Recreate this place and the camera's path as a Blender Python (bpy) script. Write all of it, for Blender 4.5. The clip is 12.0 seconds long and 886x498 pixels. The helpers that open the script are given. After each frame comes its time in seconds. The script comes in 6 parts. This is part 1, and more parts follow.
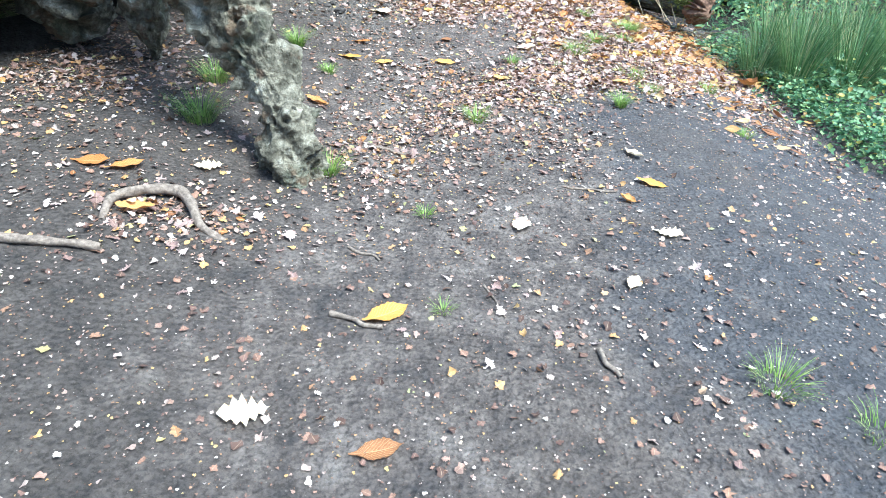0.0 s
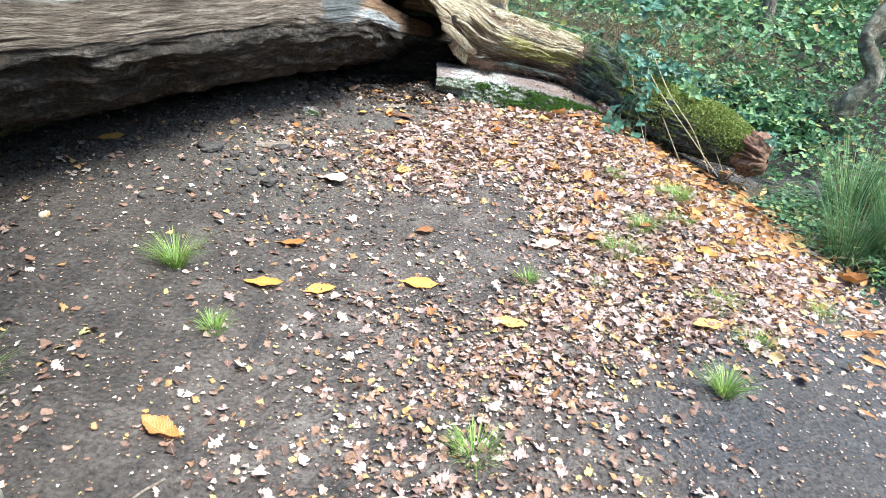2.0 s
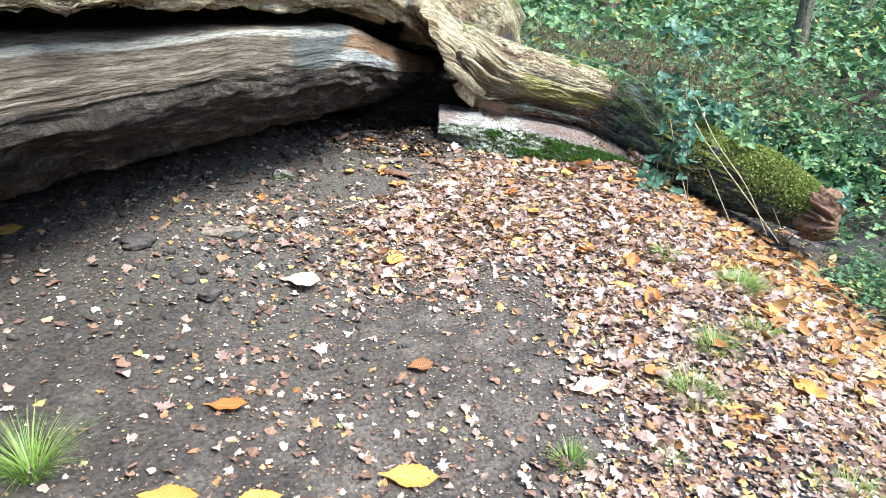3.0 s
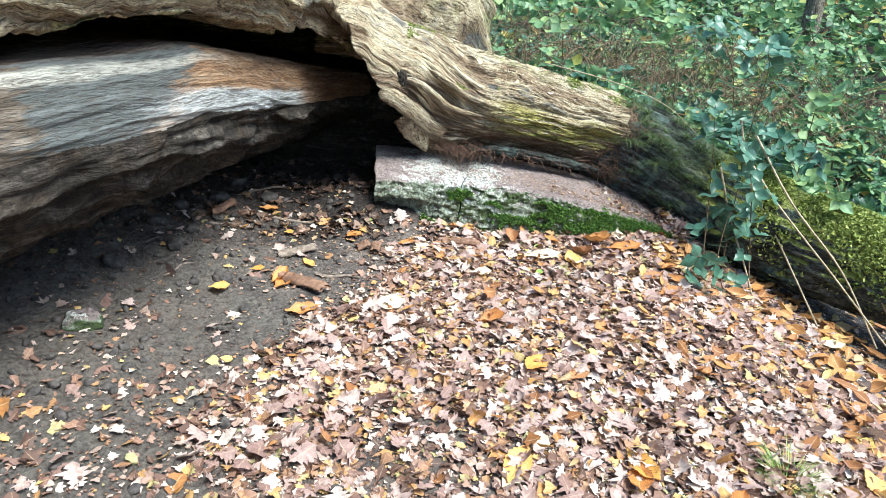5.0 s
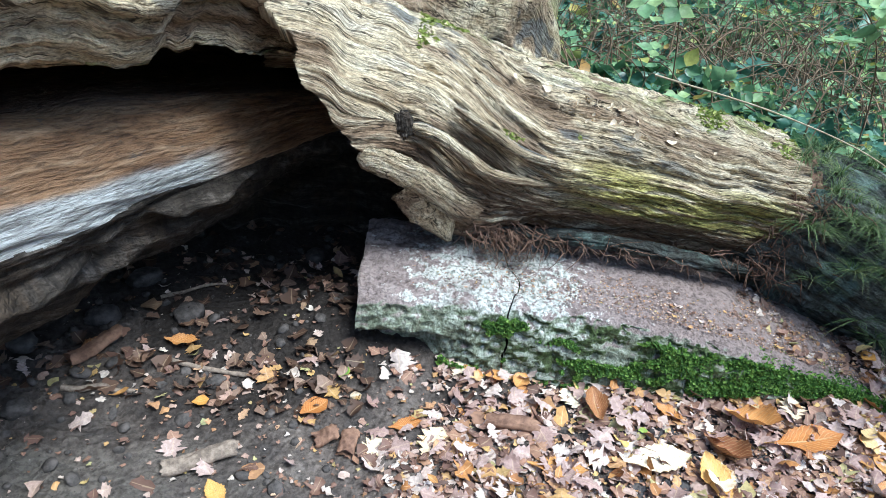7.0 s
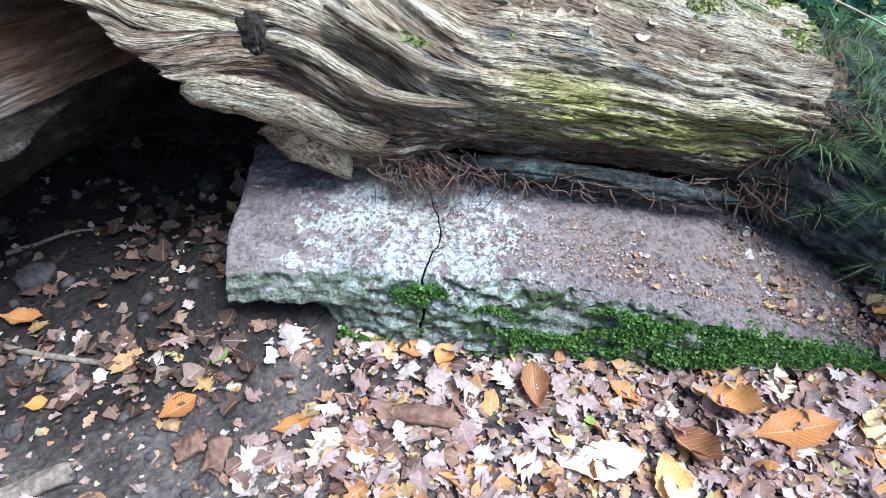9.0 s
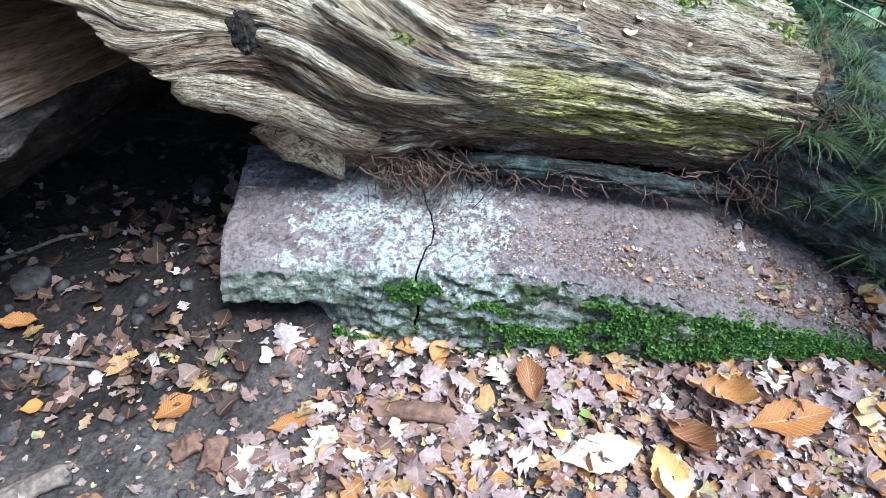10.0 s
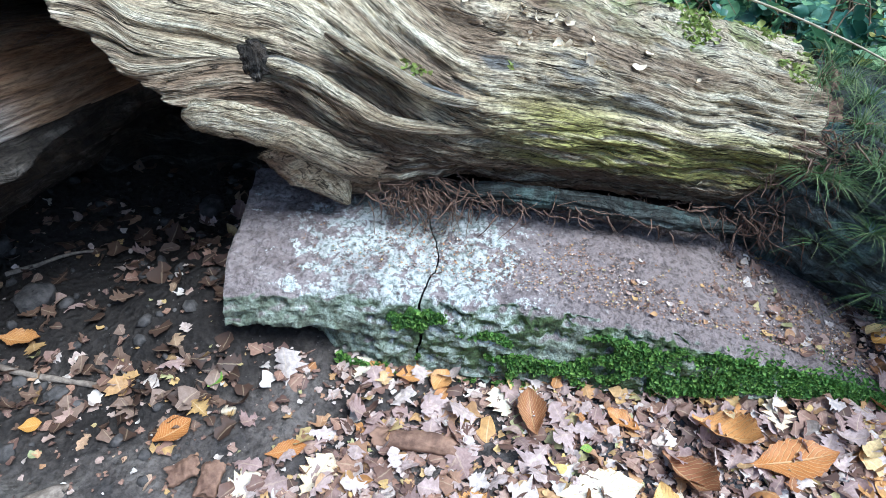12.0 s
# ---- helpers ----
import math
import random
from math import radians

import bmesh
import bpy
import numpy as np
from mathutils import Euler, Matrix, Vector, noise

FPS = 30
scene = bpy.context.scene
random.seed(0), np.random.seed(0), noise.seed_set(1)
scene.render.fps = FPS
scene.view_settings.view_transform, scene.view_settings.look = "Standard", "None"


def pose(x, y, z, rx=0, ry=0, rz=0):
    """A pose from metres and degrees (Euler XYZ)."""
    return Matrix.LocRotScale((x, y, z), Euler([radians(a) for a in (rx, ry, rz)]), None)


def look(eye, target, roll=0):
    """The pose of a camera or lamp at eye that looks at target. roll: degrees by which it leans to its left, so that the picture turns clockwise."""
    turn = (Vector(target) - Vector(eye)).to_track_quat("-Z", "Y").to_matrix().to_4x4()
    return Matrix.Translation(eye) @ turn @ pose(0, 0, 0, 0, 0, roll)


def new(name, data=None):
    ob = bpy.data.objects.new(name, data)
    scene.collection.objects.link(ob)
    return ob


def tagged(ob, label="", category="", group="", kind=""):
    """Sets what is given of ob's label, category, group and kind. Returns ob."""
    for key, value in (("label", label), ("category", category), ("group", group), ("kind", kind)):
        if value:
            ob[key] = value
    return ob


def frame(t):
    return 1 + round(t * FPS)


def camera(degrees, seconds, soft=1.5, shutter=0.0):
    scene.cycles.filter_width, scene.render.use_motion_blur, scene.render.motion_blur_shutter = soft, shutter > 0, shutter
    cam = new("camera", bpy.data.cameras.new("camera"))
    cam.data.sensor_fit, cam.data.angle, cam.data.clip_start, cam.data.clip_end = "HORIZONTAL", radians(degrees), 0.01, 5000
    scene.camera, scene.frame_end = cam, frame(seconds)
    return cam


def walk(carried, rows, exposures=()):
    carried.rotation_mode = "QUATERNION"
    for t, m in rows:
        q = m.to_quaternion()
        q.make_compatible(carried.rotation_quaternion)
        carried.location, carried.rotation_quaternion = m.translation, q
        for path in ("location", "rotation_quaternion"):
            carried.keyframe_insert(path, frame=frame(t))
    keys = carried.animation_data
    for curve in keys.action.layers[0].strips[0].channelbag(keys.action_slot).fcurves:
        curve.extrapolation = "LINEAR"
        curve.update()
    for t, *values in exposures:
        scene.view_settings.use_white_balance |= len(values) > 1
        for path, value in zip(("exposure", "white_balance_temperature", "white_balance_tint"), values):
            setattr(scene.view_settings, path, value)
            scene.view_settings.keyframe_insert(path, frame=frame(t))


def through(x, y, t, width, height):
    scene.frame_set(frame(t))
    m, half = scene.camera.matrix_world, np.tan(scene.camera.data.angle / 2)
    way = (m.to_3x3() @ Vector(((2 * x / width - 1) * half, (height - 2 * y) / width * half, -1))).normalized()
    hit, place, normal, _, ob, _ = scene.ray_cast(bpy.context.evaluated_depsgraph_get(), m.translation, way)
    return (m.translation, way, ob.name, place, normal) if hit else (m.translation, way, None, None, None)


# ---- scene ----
cam = camera(69.0, 12.0, soft=0.65)
PATH = [
    (0, (0.0, 0.0, 1.62), (0.074, 1.696, 0.563), 4.7),
    (0.5, (0.028, 0.485, 1.657), (0.123, 2.253, 0.726), 3.2),
    (1, (0.047, 1.039, 1.682), (0.234, 2.822, 0.795), 4.6),
    (1.5, (0.088, 1.603, 1.691), (0.106, 3.409, 0.832), 5.6),
    (2, (0.052, 2.201, 1.664), (0.151, 4.016, 0.831), 5.7),
    (2.5, (0.044, 2.727, 1.709), (0.224, 4.534, 0.871), 5.8),
    (2.7, (0.057, 2.961, 1.718), (0.13, 4.799, 0.932), 4.9),
    (4.3, (0.173, 4.622, 1.679), (0.299, 6.405, 0.78), 5.3),
    (4.5, (0.201, 4.794, 1.699), (0.318, 6.567, 0.781), 4.5),
    (5, (0.212, 5.302, 1.708), (0.408, 7.108, 0.872), 4.8),
    (5.5, (0.245, 5.745, 1.71), (0.465, 7.514, 0.801), 6.4),
    (6, (0.314, 6.178, 1.729), (0.422, 7.952, 0.811), 5.2),
    (6.5, (0.321, 6.629, 1.694), (0.395, 8.389, 0.747), 3.8),
    (6.7, (0.337, 6.773, 1.665), (0.398, 8.537, 0.724), 4.1),
    (8.3, (0.627, 7.5, 1.673), (0.603, 9.06, 0.421), 1.3),
    (8.5, (0.637, 7.512, 1.649), (0.67, 9.027, 0.344), 2.2),
    (9, (0.657, 7.515, 1.633), (0.705, 9.011, 0.307), 2.0),
    (9.5, (0.667, 7.501, 1.625), (0.723, 9.001, 0.304), 1.2),
    (10, (0.668, 7.496, 1.622), (0.723, 9.003, 0.308), 1.2),
    (10.5, (0.66, 7.502, 1.635), (0.691, 9.03, 0.345), 1.4),
    (11, (0.659, 7.507, 1.635), (0.721, 9.035, 0.347), 2.7),
    (11.5, (0.66, 7.511, 1.634), (0.718, 9.05, 0.358), 2.2),
    (12, (0.669, 7.514, 1.638), (0.708, 9.059, 0.368), 2.3),
]
EXPOSURES = [(0.0, 1.57, 5520, -3), (2.5, 1.46, 6120, 1), (5.0, 1.32, 6180, 0), (6.5, 1.02, 5850, 0), (8.5, 1.11, 5260, 5), (10.5, 1.02, 5260, 3), (12.0, 0.95, 5220, 1)]
walk(cam, [(t, look(eye, target, roll)) for t, eye, target, roll in PATH], EXPOSURES)

# ---- light ----
SUN_TO = Vector((0.44, -0.30, 1.0)).normalized()
world = bpy.data.worlds.new("world")
scene.world = world
world.use_nodes = True
wn = world.node_tree.nodes
sky = wn.new("ShaderNodeTexSky")
sky.sky_type, sky.sun_disc = "NISHITA", False
sky.sun_elevation = math.asin(SUN_TO.z)
sky.sun_rotation = math.atan2(SUN_TO.x, SUN_TO.y)
sky.dust_density = 1.5
world.node_tree.links.new(sky.outputs[0], wn["Background"].inputs[0])
wn["Background"].inputs[1].default_value = 0.15
sun = new("sun", bpy.data.lights.new("sun", "SUN"))
sun.data.energy, sun.data.angle, sun.data.color = 3.2, radians(30), (1.0, 0.98, 0.95)
sun.matrix_world = look(SUN_TO * 30, (0, 0, 0))


# ---- noise and shape helpers ----
def rnd3(ix, iy, iz):
    h = (ix * 374761393 + iy * 668265263 + iz * 1274126177) & 0xFFFFFFFF
    h = ((h ^ (h >> 13)) * 1274126177) & 0xFFFFFFFF
    h = h ^ (h >> 16)
    return (h & 0xFFFF) / 65535.0


def vnoise(x, y, z):
    """Smooth value noise, -1 to 1."""
    x, y, z = np.broadcast_arrays(np.asarray(x, float), np.asarray(y, float), np.asarray(z, float))
    fx, fy, fz = np.floor(x), np.floor(y), np.floor(z)
    ix, iy, iz = fx.astype(np.int64), fy.astype(np.int64), fz.astype(np.int64)
    u, v, w = x - fx, y - fy, z - fz
    u, v, w = (q * q * (3 - 2 * q) for q in (u, v, w))
    out = 0
    for a in (0, 1):
        for b in (0, 1):
            for c in (0, 1):
                out = out + rnd3(ix + a, iy + b, iz + c) * (u if a else 1 - u) * (v if b else 1 - v) * (w if c else 1 - w)
    return out * 2 - 1


def fbm(x, y, z, octaves=4):
    out, amp, tot = 0, 1.0, 0.0
    for i in range(octaves):
        k = 2.03 ** i
        out = out + amp * vnoise(x * k + 17 * i, y * k + 5 * i, z * k + 9 * i)
        tot += amp
        amp *= 0.5
    return out / tot


def ridged(x, y, z, octaves=3):
    out, amp, tot = 0, 1.0, 0.0
    for i in range(octaves):
        k = 2.1 ** i
        out = out + amp * (1 - 2 * np.abs(vnoise(x * k + 3 * i, y * k + 11 * i, z * k + 7 * i)))
        tot += amp
        amp *= 0.5
    return out / tot


def sm(v):
    c = np.clip(v, 0, 1)
    return c * c * (3 - 2 * c)


def bell(x, y, cx, cy, rx, ry):
    return np.exp(-((x - cx) / rx) ** 2 - ((y - cy) / ry) ** 2)


def ground_z(x, y, fine=True):
    x, y = np.asarray(x, float), np.asarray(y, float)
    z = 0.20 + 0.022 * np.clip(y - 4, 0, 6) + 0.20 * sm((-x - 0.1) / 1.6) - 0.42 * sm((x - 1.4) / 2.0) * (1 - 0.8 * sm((y - 8.6) / 2))
    z = z + 0.14 * bell(x, y, 0.12, 8.8, 0.36, 0.28)
    z = z + 0.24 * sm((y - 8.75) / 0.35) * sm((x - 0.7) / 0.5) * (1 - sm((x - 2.2) / 1.5)) * (1 - sm((y - 10) / 2))
    z = z + 0.05 * bell(x, y, -0.9, 6.5, 0.7, 0.9) + 0.08 * bell(x, y, 1.75, 8.5, 0.3, 0.25) + 0.13 * bell(x, y, 1.90, 8.72, 0.17, 0.16)
    z = z + 0.6 * sm((y - 11) / 10) + 0.5 * sm((x - 5) / 8)
    z = z - 0.5 * sm((x - 4.5) / 2) * sm((9 - y) / 3) * 0.2
    if fine:
        z = z + 0.016 * fbm(x * 2.1, y * 2.1, 0.5, 3) + 0.012 * fbm(x * 9, y * 9, 3.1, 3)
        rough = 0.4 + 0.9 * sm((-x + 0.2) / 0.8) * sm((y - 5) / 1.5)
        z = z + rough * 0.015 * ridged(x * 17, y * 17, 1.3, 2)
    return z


def raw_mesh(name, verts, faces, mats, uv=None, mat_index=None, smooth=True):
    """A mesh from arrays: verts (n,3), faces (m,k), uv per corner of faces (m,k,2)."""
    verts, faces = np.asarray(verts, np.float32), np.asarray(faces, np.int32)
    me = bpy.data.meshes.new(name)
    m, k = faces.shape
    me.vertices.add(len(verts))
    me.vertices.foreach_set("co", verts.ravel())
    me.loops.add(m * k)
    me.loops.foreach_set("vertex_index", faces.ravel())
    me.polygons.add(m)
    me.polygons.foreach_set("loop_start", np.arange(0, m * k, k, dtype=np.int32))
    me.polygons.foreach_set("use_smooth", np.full(m, smooth))
    for mt in (mats if isinstance(mats, (list, tuple)) else [mats]):
        me.materials.append(mt)
    if mat_index is not None:
        me.polygons.foreach_set("material_index", np.asarray(mat_index, np.int32))
    if uv is not None:
        me.uv_layers.new(name="UVMap").data.foreach_set("uv", np.asarray(uv, np.float32).ravel())
    me.update(calc_edges=True)
    me.validate()
    return me


def put(name, me, parent=None, label="", category="", group="", kind=""):
    ob = new(name, me)
    if parent:
        ob.parent = parent
    return tagged(ob, label, category, group, kind)


def thing(name, at, label, category, group="", kind=""):
    ob = new(name)
    ob.location = at
    ob.empty_display_size = 0.05
    return tagged(ob, label, category, group, kind)


def grid_faces(n, m, close=False):
    i, j = np.meshgrid(np.arange(n - 1), np.arange(m if close else m - 1), indexing="ij")
    j2 = (j + 1) % m
    f = np.stack([i * m + j, (i + 1) * m + j, (i + 1) * m + j2, i * m + j2], -1).reshape(-1, 4)
    c = np.stack([np.stack([i, j], -1), np.stack([i + 1, j], -1), np.stack([i + 1, j + 1], -1), np.stack([i, j + 1], -1)], -2).reshape(-1, 4, 2)
    return f, c


def grid_mesh(name, pts, uv, mats, close=False, index=None, flip=False, caps=()):
    """A sheet or tube from a grid of points (n,m,3) with uv (n,m or m+1,2). caps: rows whose closed loop is filled to its centre."""
    n, m = pts.shape[:2]
    f, c = grid_faces(n, m, close)
    uvs = uv[c[..., 0], c[..., 1]]
    idx = None if index is None else index[c[:, 0, 0], c[:, 0, 1] % m]
    verts = pts.reshape(-1, 3)
    for r in caps:
        verts = np.vstack([verts, pts[r].mean(0)])
        j = np.arange(m if close else m - 1)
        k = len(verts) - 1
        f = np.vstack([f, np.stack([r % n * m + j, r % n * m + (j + 1) % m, np.full_like(j, k), np.full_like(j, k)], -1)])
        uvs = np.concatenate([uvs, np.repeat(uv[r, :1][None], len(j), 0).repeat(4, 1)])
        if idx is not None:
            idx = np.concatenate([idx, np.full(len(j), idx[0])])
    if flip:
        f, uvs = f[:, ::-1], uvs[:, ::-1]
    return raw_mesh(name, verts, f, mats, uvs, idx)


def spline(points, n):
    """n points along a smooth line through the given ones (last column may carry radii)."""
    p = np.asarray(points, float)
    p = np.vstack([2 * p[0] - p[1], p, 2 * p[-1] - p[-2]])
    t = np.linspace(0, len(p) - 3 - 1e-6, n)
    i = t.astype(int)
    f = (t - i)[:, None]
    a, b, c, d = p[i], p[i + 1], p[i + 2], p[i + 3]
    return 0.5 * (2 * b + (c - a) * f + (2 * a - 5 * b + 4 * c - d) * f ** 2 + (3 * b - a - 3 * c + d) * f ** 3)


def frames(line):
    """Tangent and two side directions along a line of points."""
    t = np.gradient(line, axis=0)
    t = t / np.linalg.norm(t, axis=1)[:, None]
    a = np.zeros_like(t)
    ref = np.array([0.31, -0.22, 0.93])
    for i in range(len(t)):
        ref = ref - t[i] * ref.dot(t[i])
        ref = ref / np.linalg.norm(ref)
        a[i] = ref
    return t, a, np.cross(t, a)


def tube(line, radii, sides, shape=None):
    """Points (n,sides,3) round a line; shape(s, ang) -> factor on the radius."""
    t, a, b = frames(line)
    ang = np.linspace(0, 2 * math.pi, sides, endpoint=False)
    s = np.concatenate([[0], np.cumsum(np.linalg.norm(np.diff(line, axis=0), axis=1))])
    r = np.asarray(radii, float)[:, None] * np.ones(sides)
    if shape is not None:
        r = r * shape(s[:, None], ang[None, :])
    pts = line[:, None] + r[..., None] * (np.cos(ang)[None, :, None] * a[:, None] + np.sin(ang)[None, :, None] * b[:, None])
    v = np.linspace(0, 1, sides + 1) * 2 * math.pi * np.mean(radii)
    uv = np.stack(np.broadcast_arrays(s[:, None], v[None, :]), -1)
    return pts, uv


def stick_mesh(name, points, mat, n=14, sides=7, rough=0.18, seed=0.0):
    p = spline(points, n)
    pts, uv = tube(p[:, :3], p[:, 3], sides, lambda s, a: 1 + rough * vnoise(s * 30 + seed, np.cos(a) * 1.5, np.sin(a) * 1.5))
    return grid_mesh(name, pts, uv, mat, close=True, caps=(0, -1))


def scatter(template, at, rot, scale):
    """Copies of a template (verts, quads, uv) at places, turned by (k,3,3) and scaled: arrays for raw_mesh."""
    tv, tf, tu = template
    n, k = len(at), len(tv)
    v = np.einsum("nij,kj->nki", rot, tv) * np.asarray(scale)[:, None, None] + np.asarray(at)[:, None]
    f = tf[None] + (np.arange(n) * k)[:, None, None]
    u = np.broadcast_to(tu[None], (n, *tu.shape))
    return v.reshape(-1, 3), f.reshape(-1, tf.shape[1]), u.reshape(-1, *tu.shape[1:])


def joined(groups):
    vs, fs, us, o = [], [], [], 0
    for v, f, u in groups:
        vs.append(v), fs.append(f + o), us.append(u)
        o += len(v)
    return np.vstack(vs), np.vstack(fs), np.concatenate(us)


def turns(rng, n, tilt, yaw=None):
    """Random rotations: a tilt up to so many radians, about a random level axis, after a random yaw."""
    yaw = rng.uniform(0, 2 * math.pi, n) if yaw is None else yaw
    tx, ty = rng.normal(0, tilt, n), rng.normal(0, tilt, n)
    cz, sz, cx, sx, cy, sy = np.cos(yaw), np.sin(yaw), np.cos(tx), np.sin(tx), np.cos(ty), np.sin(ty)
    z0, o1 = np.zeros(n), np.ones(n)
    Z = np.stack([np.stack([cz, -sz, z0], -1), np.stack([sz, cz, z0], -1), np.stack([z0, z0, o1], -1)], -2)
    X = np.stack([np.stack([o1, z0, z0], -1), np.stack([z0, cx, -sx], -1), np.stack([z0, sx, cx], -1)], -2)
    Y = np.stack([np.stack([cy, z0, sy], -1), np.stack([z0, o1, z0], -1), np.stack([-sy, z0, cy], -1)], -2)
    return Y @ X @ Z


def leaf_template(widths, curl=0.15, fold=0.12, twist=0.0, wave=0.0, uneven=0):
    """A leaf of length 1 along x, its half widths at even stations, folded on its midrib and curled."""
    n = len(widths)
    w = np.asarray(widths, float)
    x = np.linspace(0, 1, n)
    side = np.array([-1.0, -0.5, 0.0, 0.5, 1.0])
    ang = (x - 0.4) * curl * 3
    px = np.sin(ang) / (curl * 3 + 1e-6) + 0.4 if abs(curl) > 1e-3 else x
    pz = (1 - np.cos(ang)) / (curl * 3 + 1e-6) if abs(curl) > 1e-3 else 0 * x
    Y = w[:, None] * side[None]
    if uneven:
        r = np.random.default_rng(uneven)
        Y = Y * np.where(side[None] < 0, 1 + 0.55 * r.uniform(-1, 1, n)[:, None], 1 + 0.55 * r.uniform(-1, 1, n)[:, None])
    Z = pz[:, None] + fold * np.abs(Y) + twist * (x[:, None] - 0.5) * Y + wave * np.sin(x[:, None] * 17 + side[None] * 2) * np.abs(side)[None]
    P = np.stack([np.broadcast_to(px[:, None], Y.shape) - 0.4, Y, Z], -1)
    P[..., 2] -= P[..., 2].min()
    f, c = grid_faces(n, 5)
    uv = np.stack([np.broadcast_to(x[:, None], Y.shape), np.broadcast_to(side[None] * 0.5 + 0.5, Y.shape)], -1)
    return P.reshape(-1, 3), f, uv[c[..., 0], c[..., 1]]


OVAL = (0.02, 0.20, 0.34, 0.40, 0.36, 0.22, 0.03)
CHIP = (0.10, 0.36, 0.42, 0.30, 0.10)
JAGGED = (0.03, 0.26, 0.19, 0.42, 0.30, 0.44, 0.24, 0.27, 0.10, 0.02)
LOBED = (0.012, 0.02, 0.16, 0.10, 0.32, 0.17, 0.42, 0.24, 0.40, 0.20, 0.27, 0.13, 0.02)
LONG = (0.004, 0.05, 0.12, 0.18, 0.215, 0.225, 0.20, 0.15, 0.08, 0.004)
OAK = (0.012, 0.015, 0.10, 0.07, 0.20, 0.11, 0.27, 0.15, 0.29, 0.17, 0.22, 0.11, 0.02)
BRAMBLE = (0.01, 0.24, 0.36, 0.36, 0.24, 0.11, 0.005)


# ---- materials ----
class Mat:
    """A small builder of node materials."""

    def __init__(self, name, rough=0.85, spec=0.3):
        self.m = bpy.data.materials.new(name)
        self.m.use_nodes = True
        self.t = self.m.node_tree
        self.b = self.t.nodes["Principled BSDF"]
        self.b.inputs["Roughness"].default_value = rough
        self.b.inputs["Specular IOR Level"].default_value = spec
        self.co = self.t.nodes.new("ShaderNodeTexCoord")

    def link(self, a, b):
        self.t.links.new(a, b)

    def mapped(self, scale=(1, 1, 1), kind="Object", shift=(0, 0, 0)):
        n = self.t.nodes.new("ShaderNodeMapping")
        n.inputs["Scale"].default_value = scale
        n.inputs["Location"].default_value = shift
        self.link(self.co.outputs[kind], n.inputs["Vector"])
        return n.outputs[0]

    def noise(self, vec, scale, detail=5, rough=0.6, warp=0.0):
        n = self.t.nodes.new("ShaderNodeTexNoise")
        n.inputs["Scale"].default_value, n.inputs["Detail"].default_value = scale, detail
        n.inputs["Roughness"].default_value, n.inputs["Distortion"].default_value = rough, warp
        self.link(vec, n.inputs["Vector"])
        return n.outputs["Fac"]

    def voronoi(self, vec, scale, feature="F1"):
        n = self.t.nodes.new("ShaderNodeTexVoronoi")
        n.feature = feature
        n.inputs["Scale"].default_value = scale
        self.link(vec, n.inputs["Vector"])
        return n.outputs["Distance"]

    def ramp(self, fac, stops, hard=False):
        n = self.t.nodes.new("ShaderNodeValToRGB")
        e = n.color_ramp.elements
        while len(e) < len(stops):
            e.new(0.5)
        for el, (p, c) in zip(e, stops):
            el.position = p
            el.color = (c, c, c, 1) if not isinstance(c, tuple) else (*c, 1)
        if hard:
            n.color_ramp.interpolation = "CONSTANT"
        self.link(fac, n.inputs[0])
        return n.outputs[0]

    def mix(self, fac, a, b, mode="MIX"):
        n = self.t.nodes.new("ShaderNodeMix")
        n.data_type, n.blend_type = "RGBA", mode
        for sock, v in ((n.inputs[0], fac), (n.inputs[6], a), (n.inputs[7], b)):
            if isinstance(v, tuple):
                sock.default_value = (*v, 1)
            elif isinstance(v, (int, float)):
                sock.default_value = v
            else:
                self.link(v, sock)
        return n.outputs[2]

    def math(self, op, a, b=0.0):
        n = self.t.nodes.new("ShaderNodeMath")
        n.operation = op
        for sock, v in zip(n.inputs, (a, b)):
            if isinstance(v, (int, float)):
                sock.default_value = v
            else:
                self.link(v, sock)
        return n.outputs[0]

    def step(self, v, lo, hi):
        n = self.t.nodes.new("ShaderNodeMapRange")
        n.interpolation_type = "SMOOTHSTEP"
        n.inputs[1].default_value, n.inputs[2].default_value = lo, hi
        self.link(v, n.inputs[0])
        return n.outputs[0]

    def axes(self, vec):
        n = self.t.nodes.new("ShaderNodeSeparateXYZ")
        self.link(vec, n.inputs[0])
        return n.outputs

    def island(self):
        return self.t.nodes.new("ShaderNodeNewGeometry").outputs["Random Per Island"]

    def obj_random(self):
        return self.t.nodes.new("ShaderNodeObjectInfo").outputs["Random"]

    def bump(self, height, strength=0.5, dist=0.01):
        n = self.t.nodes.new("ShaderNodeBump")
        n.inputs["Strength"].default_value, n.inputs["Distance"].default_value = strength, dist
        self.link(height, n.inputs["Height"])
        self.link(n.outputs[0], self.b.inputs["Normal"])

    def done(self, colour, through=0.0):
        self.link(colour, self.b.inputs["Base Color"])
        if through:
            tr = self.t.nodes.new("ShaderNodeBsdfTranslucent")
            mx = self.t.nodes.new("ShaderNodeMixShader")
            mx.inputs[0].default_value = through
            self.link(colour, tr.inputs[0])
            self.link(self.b.outputs[0], mx.inputs[1])
            self.link(tr.outputs[0], mx.inputs[2])
            self.link(mx.outputs[0], self.t.nodes["Material Output"].inputs[0])
        return self.m


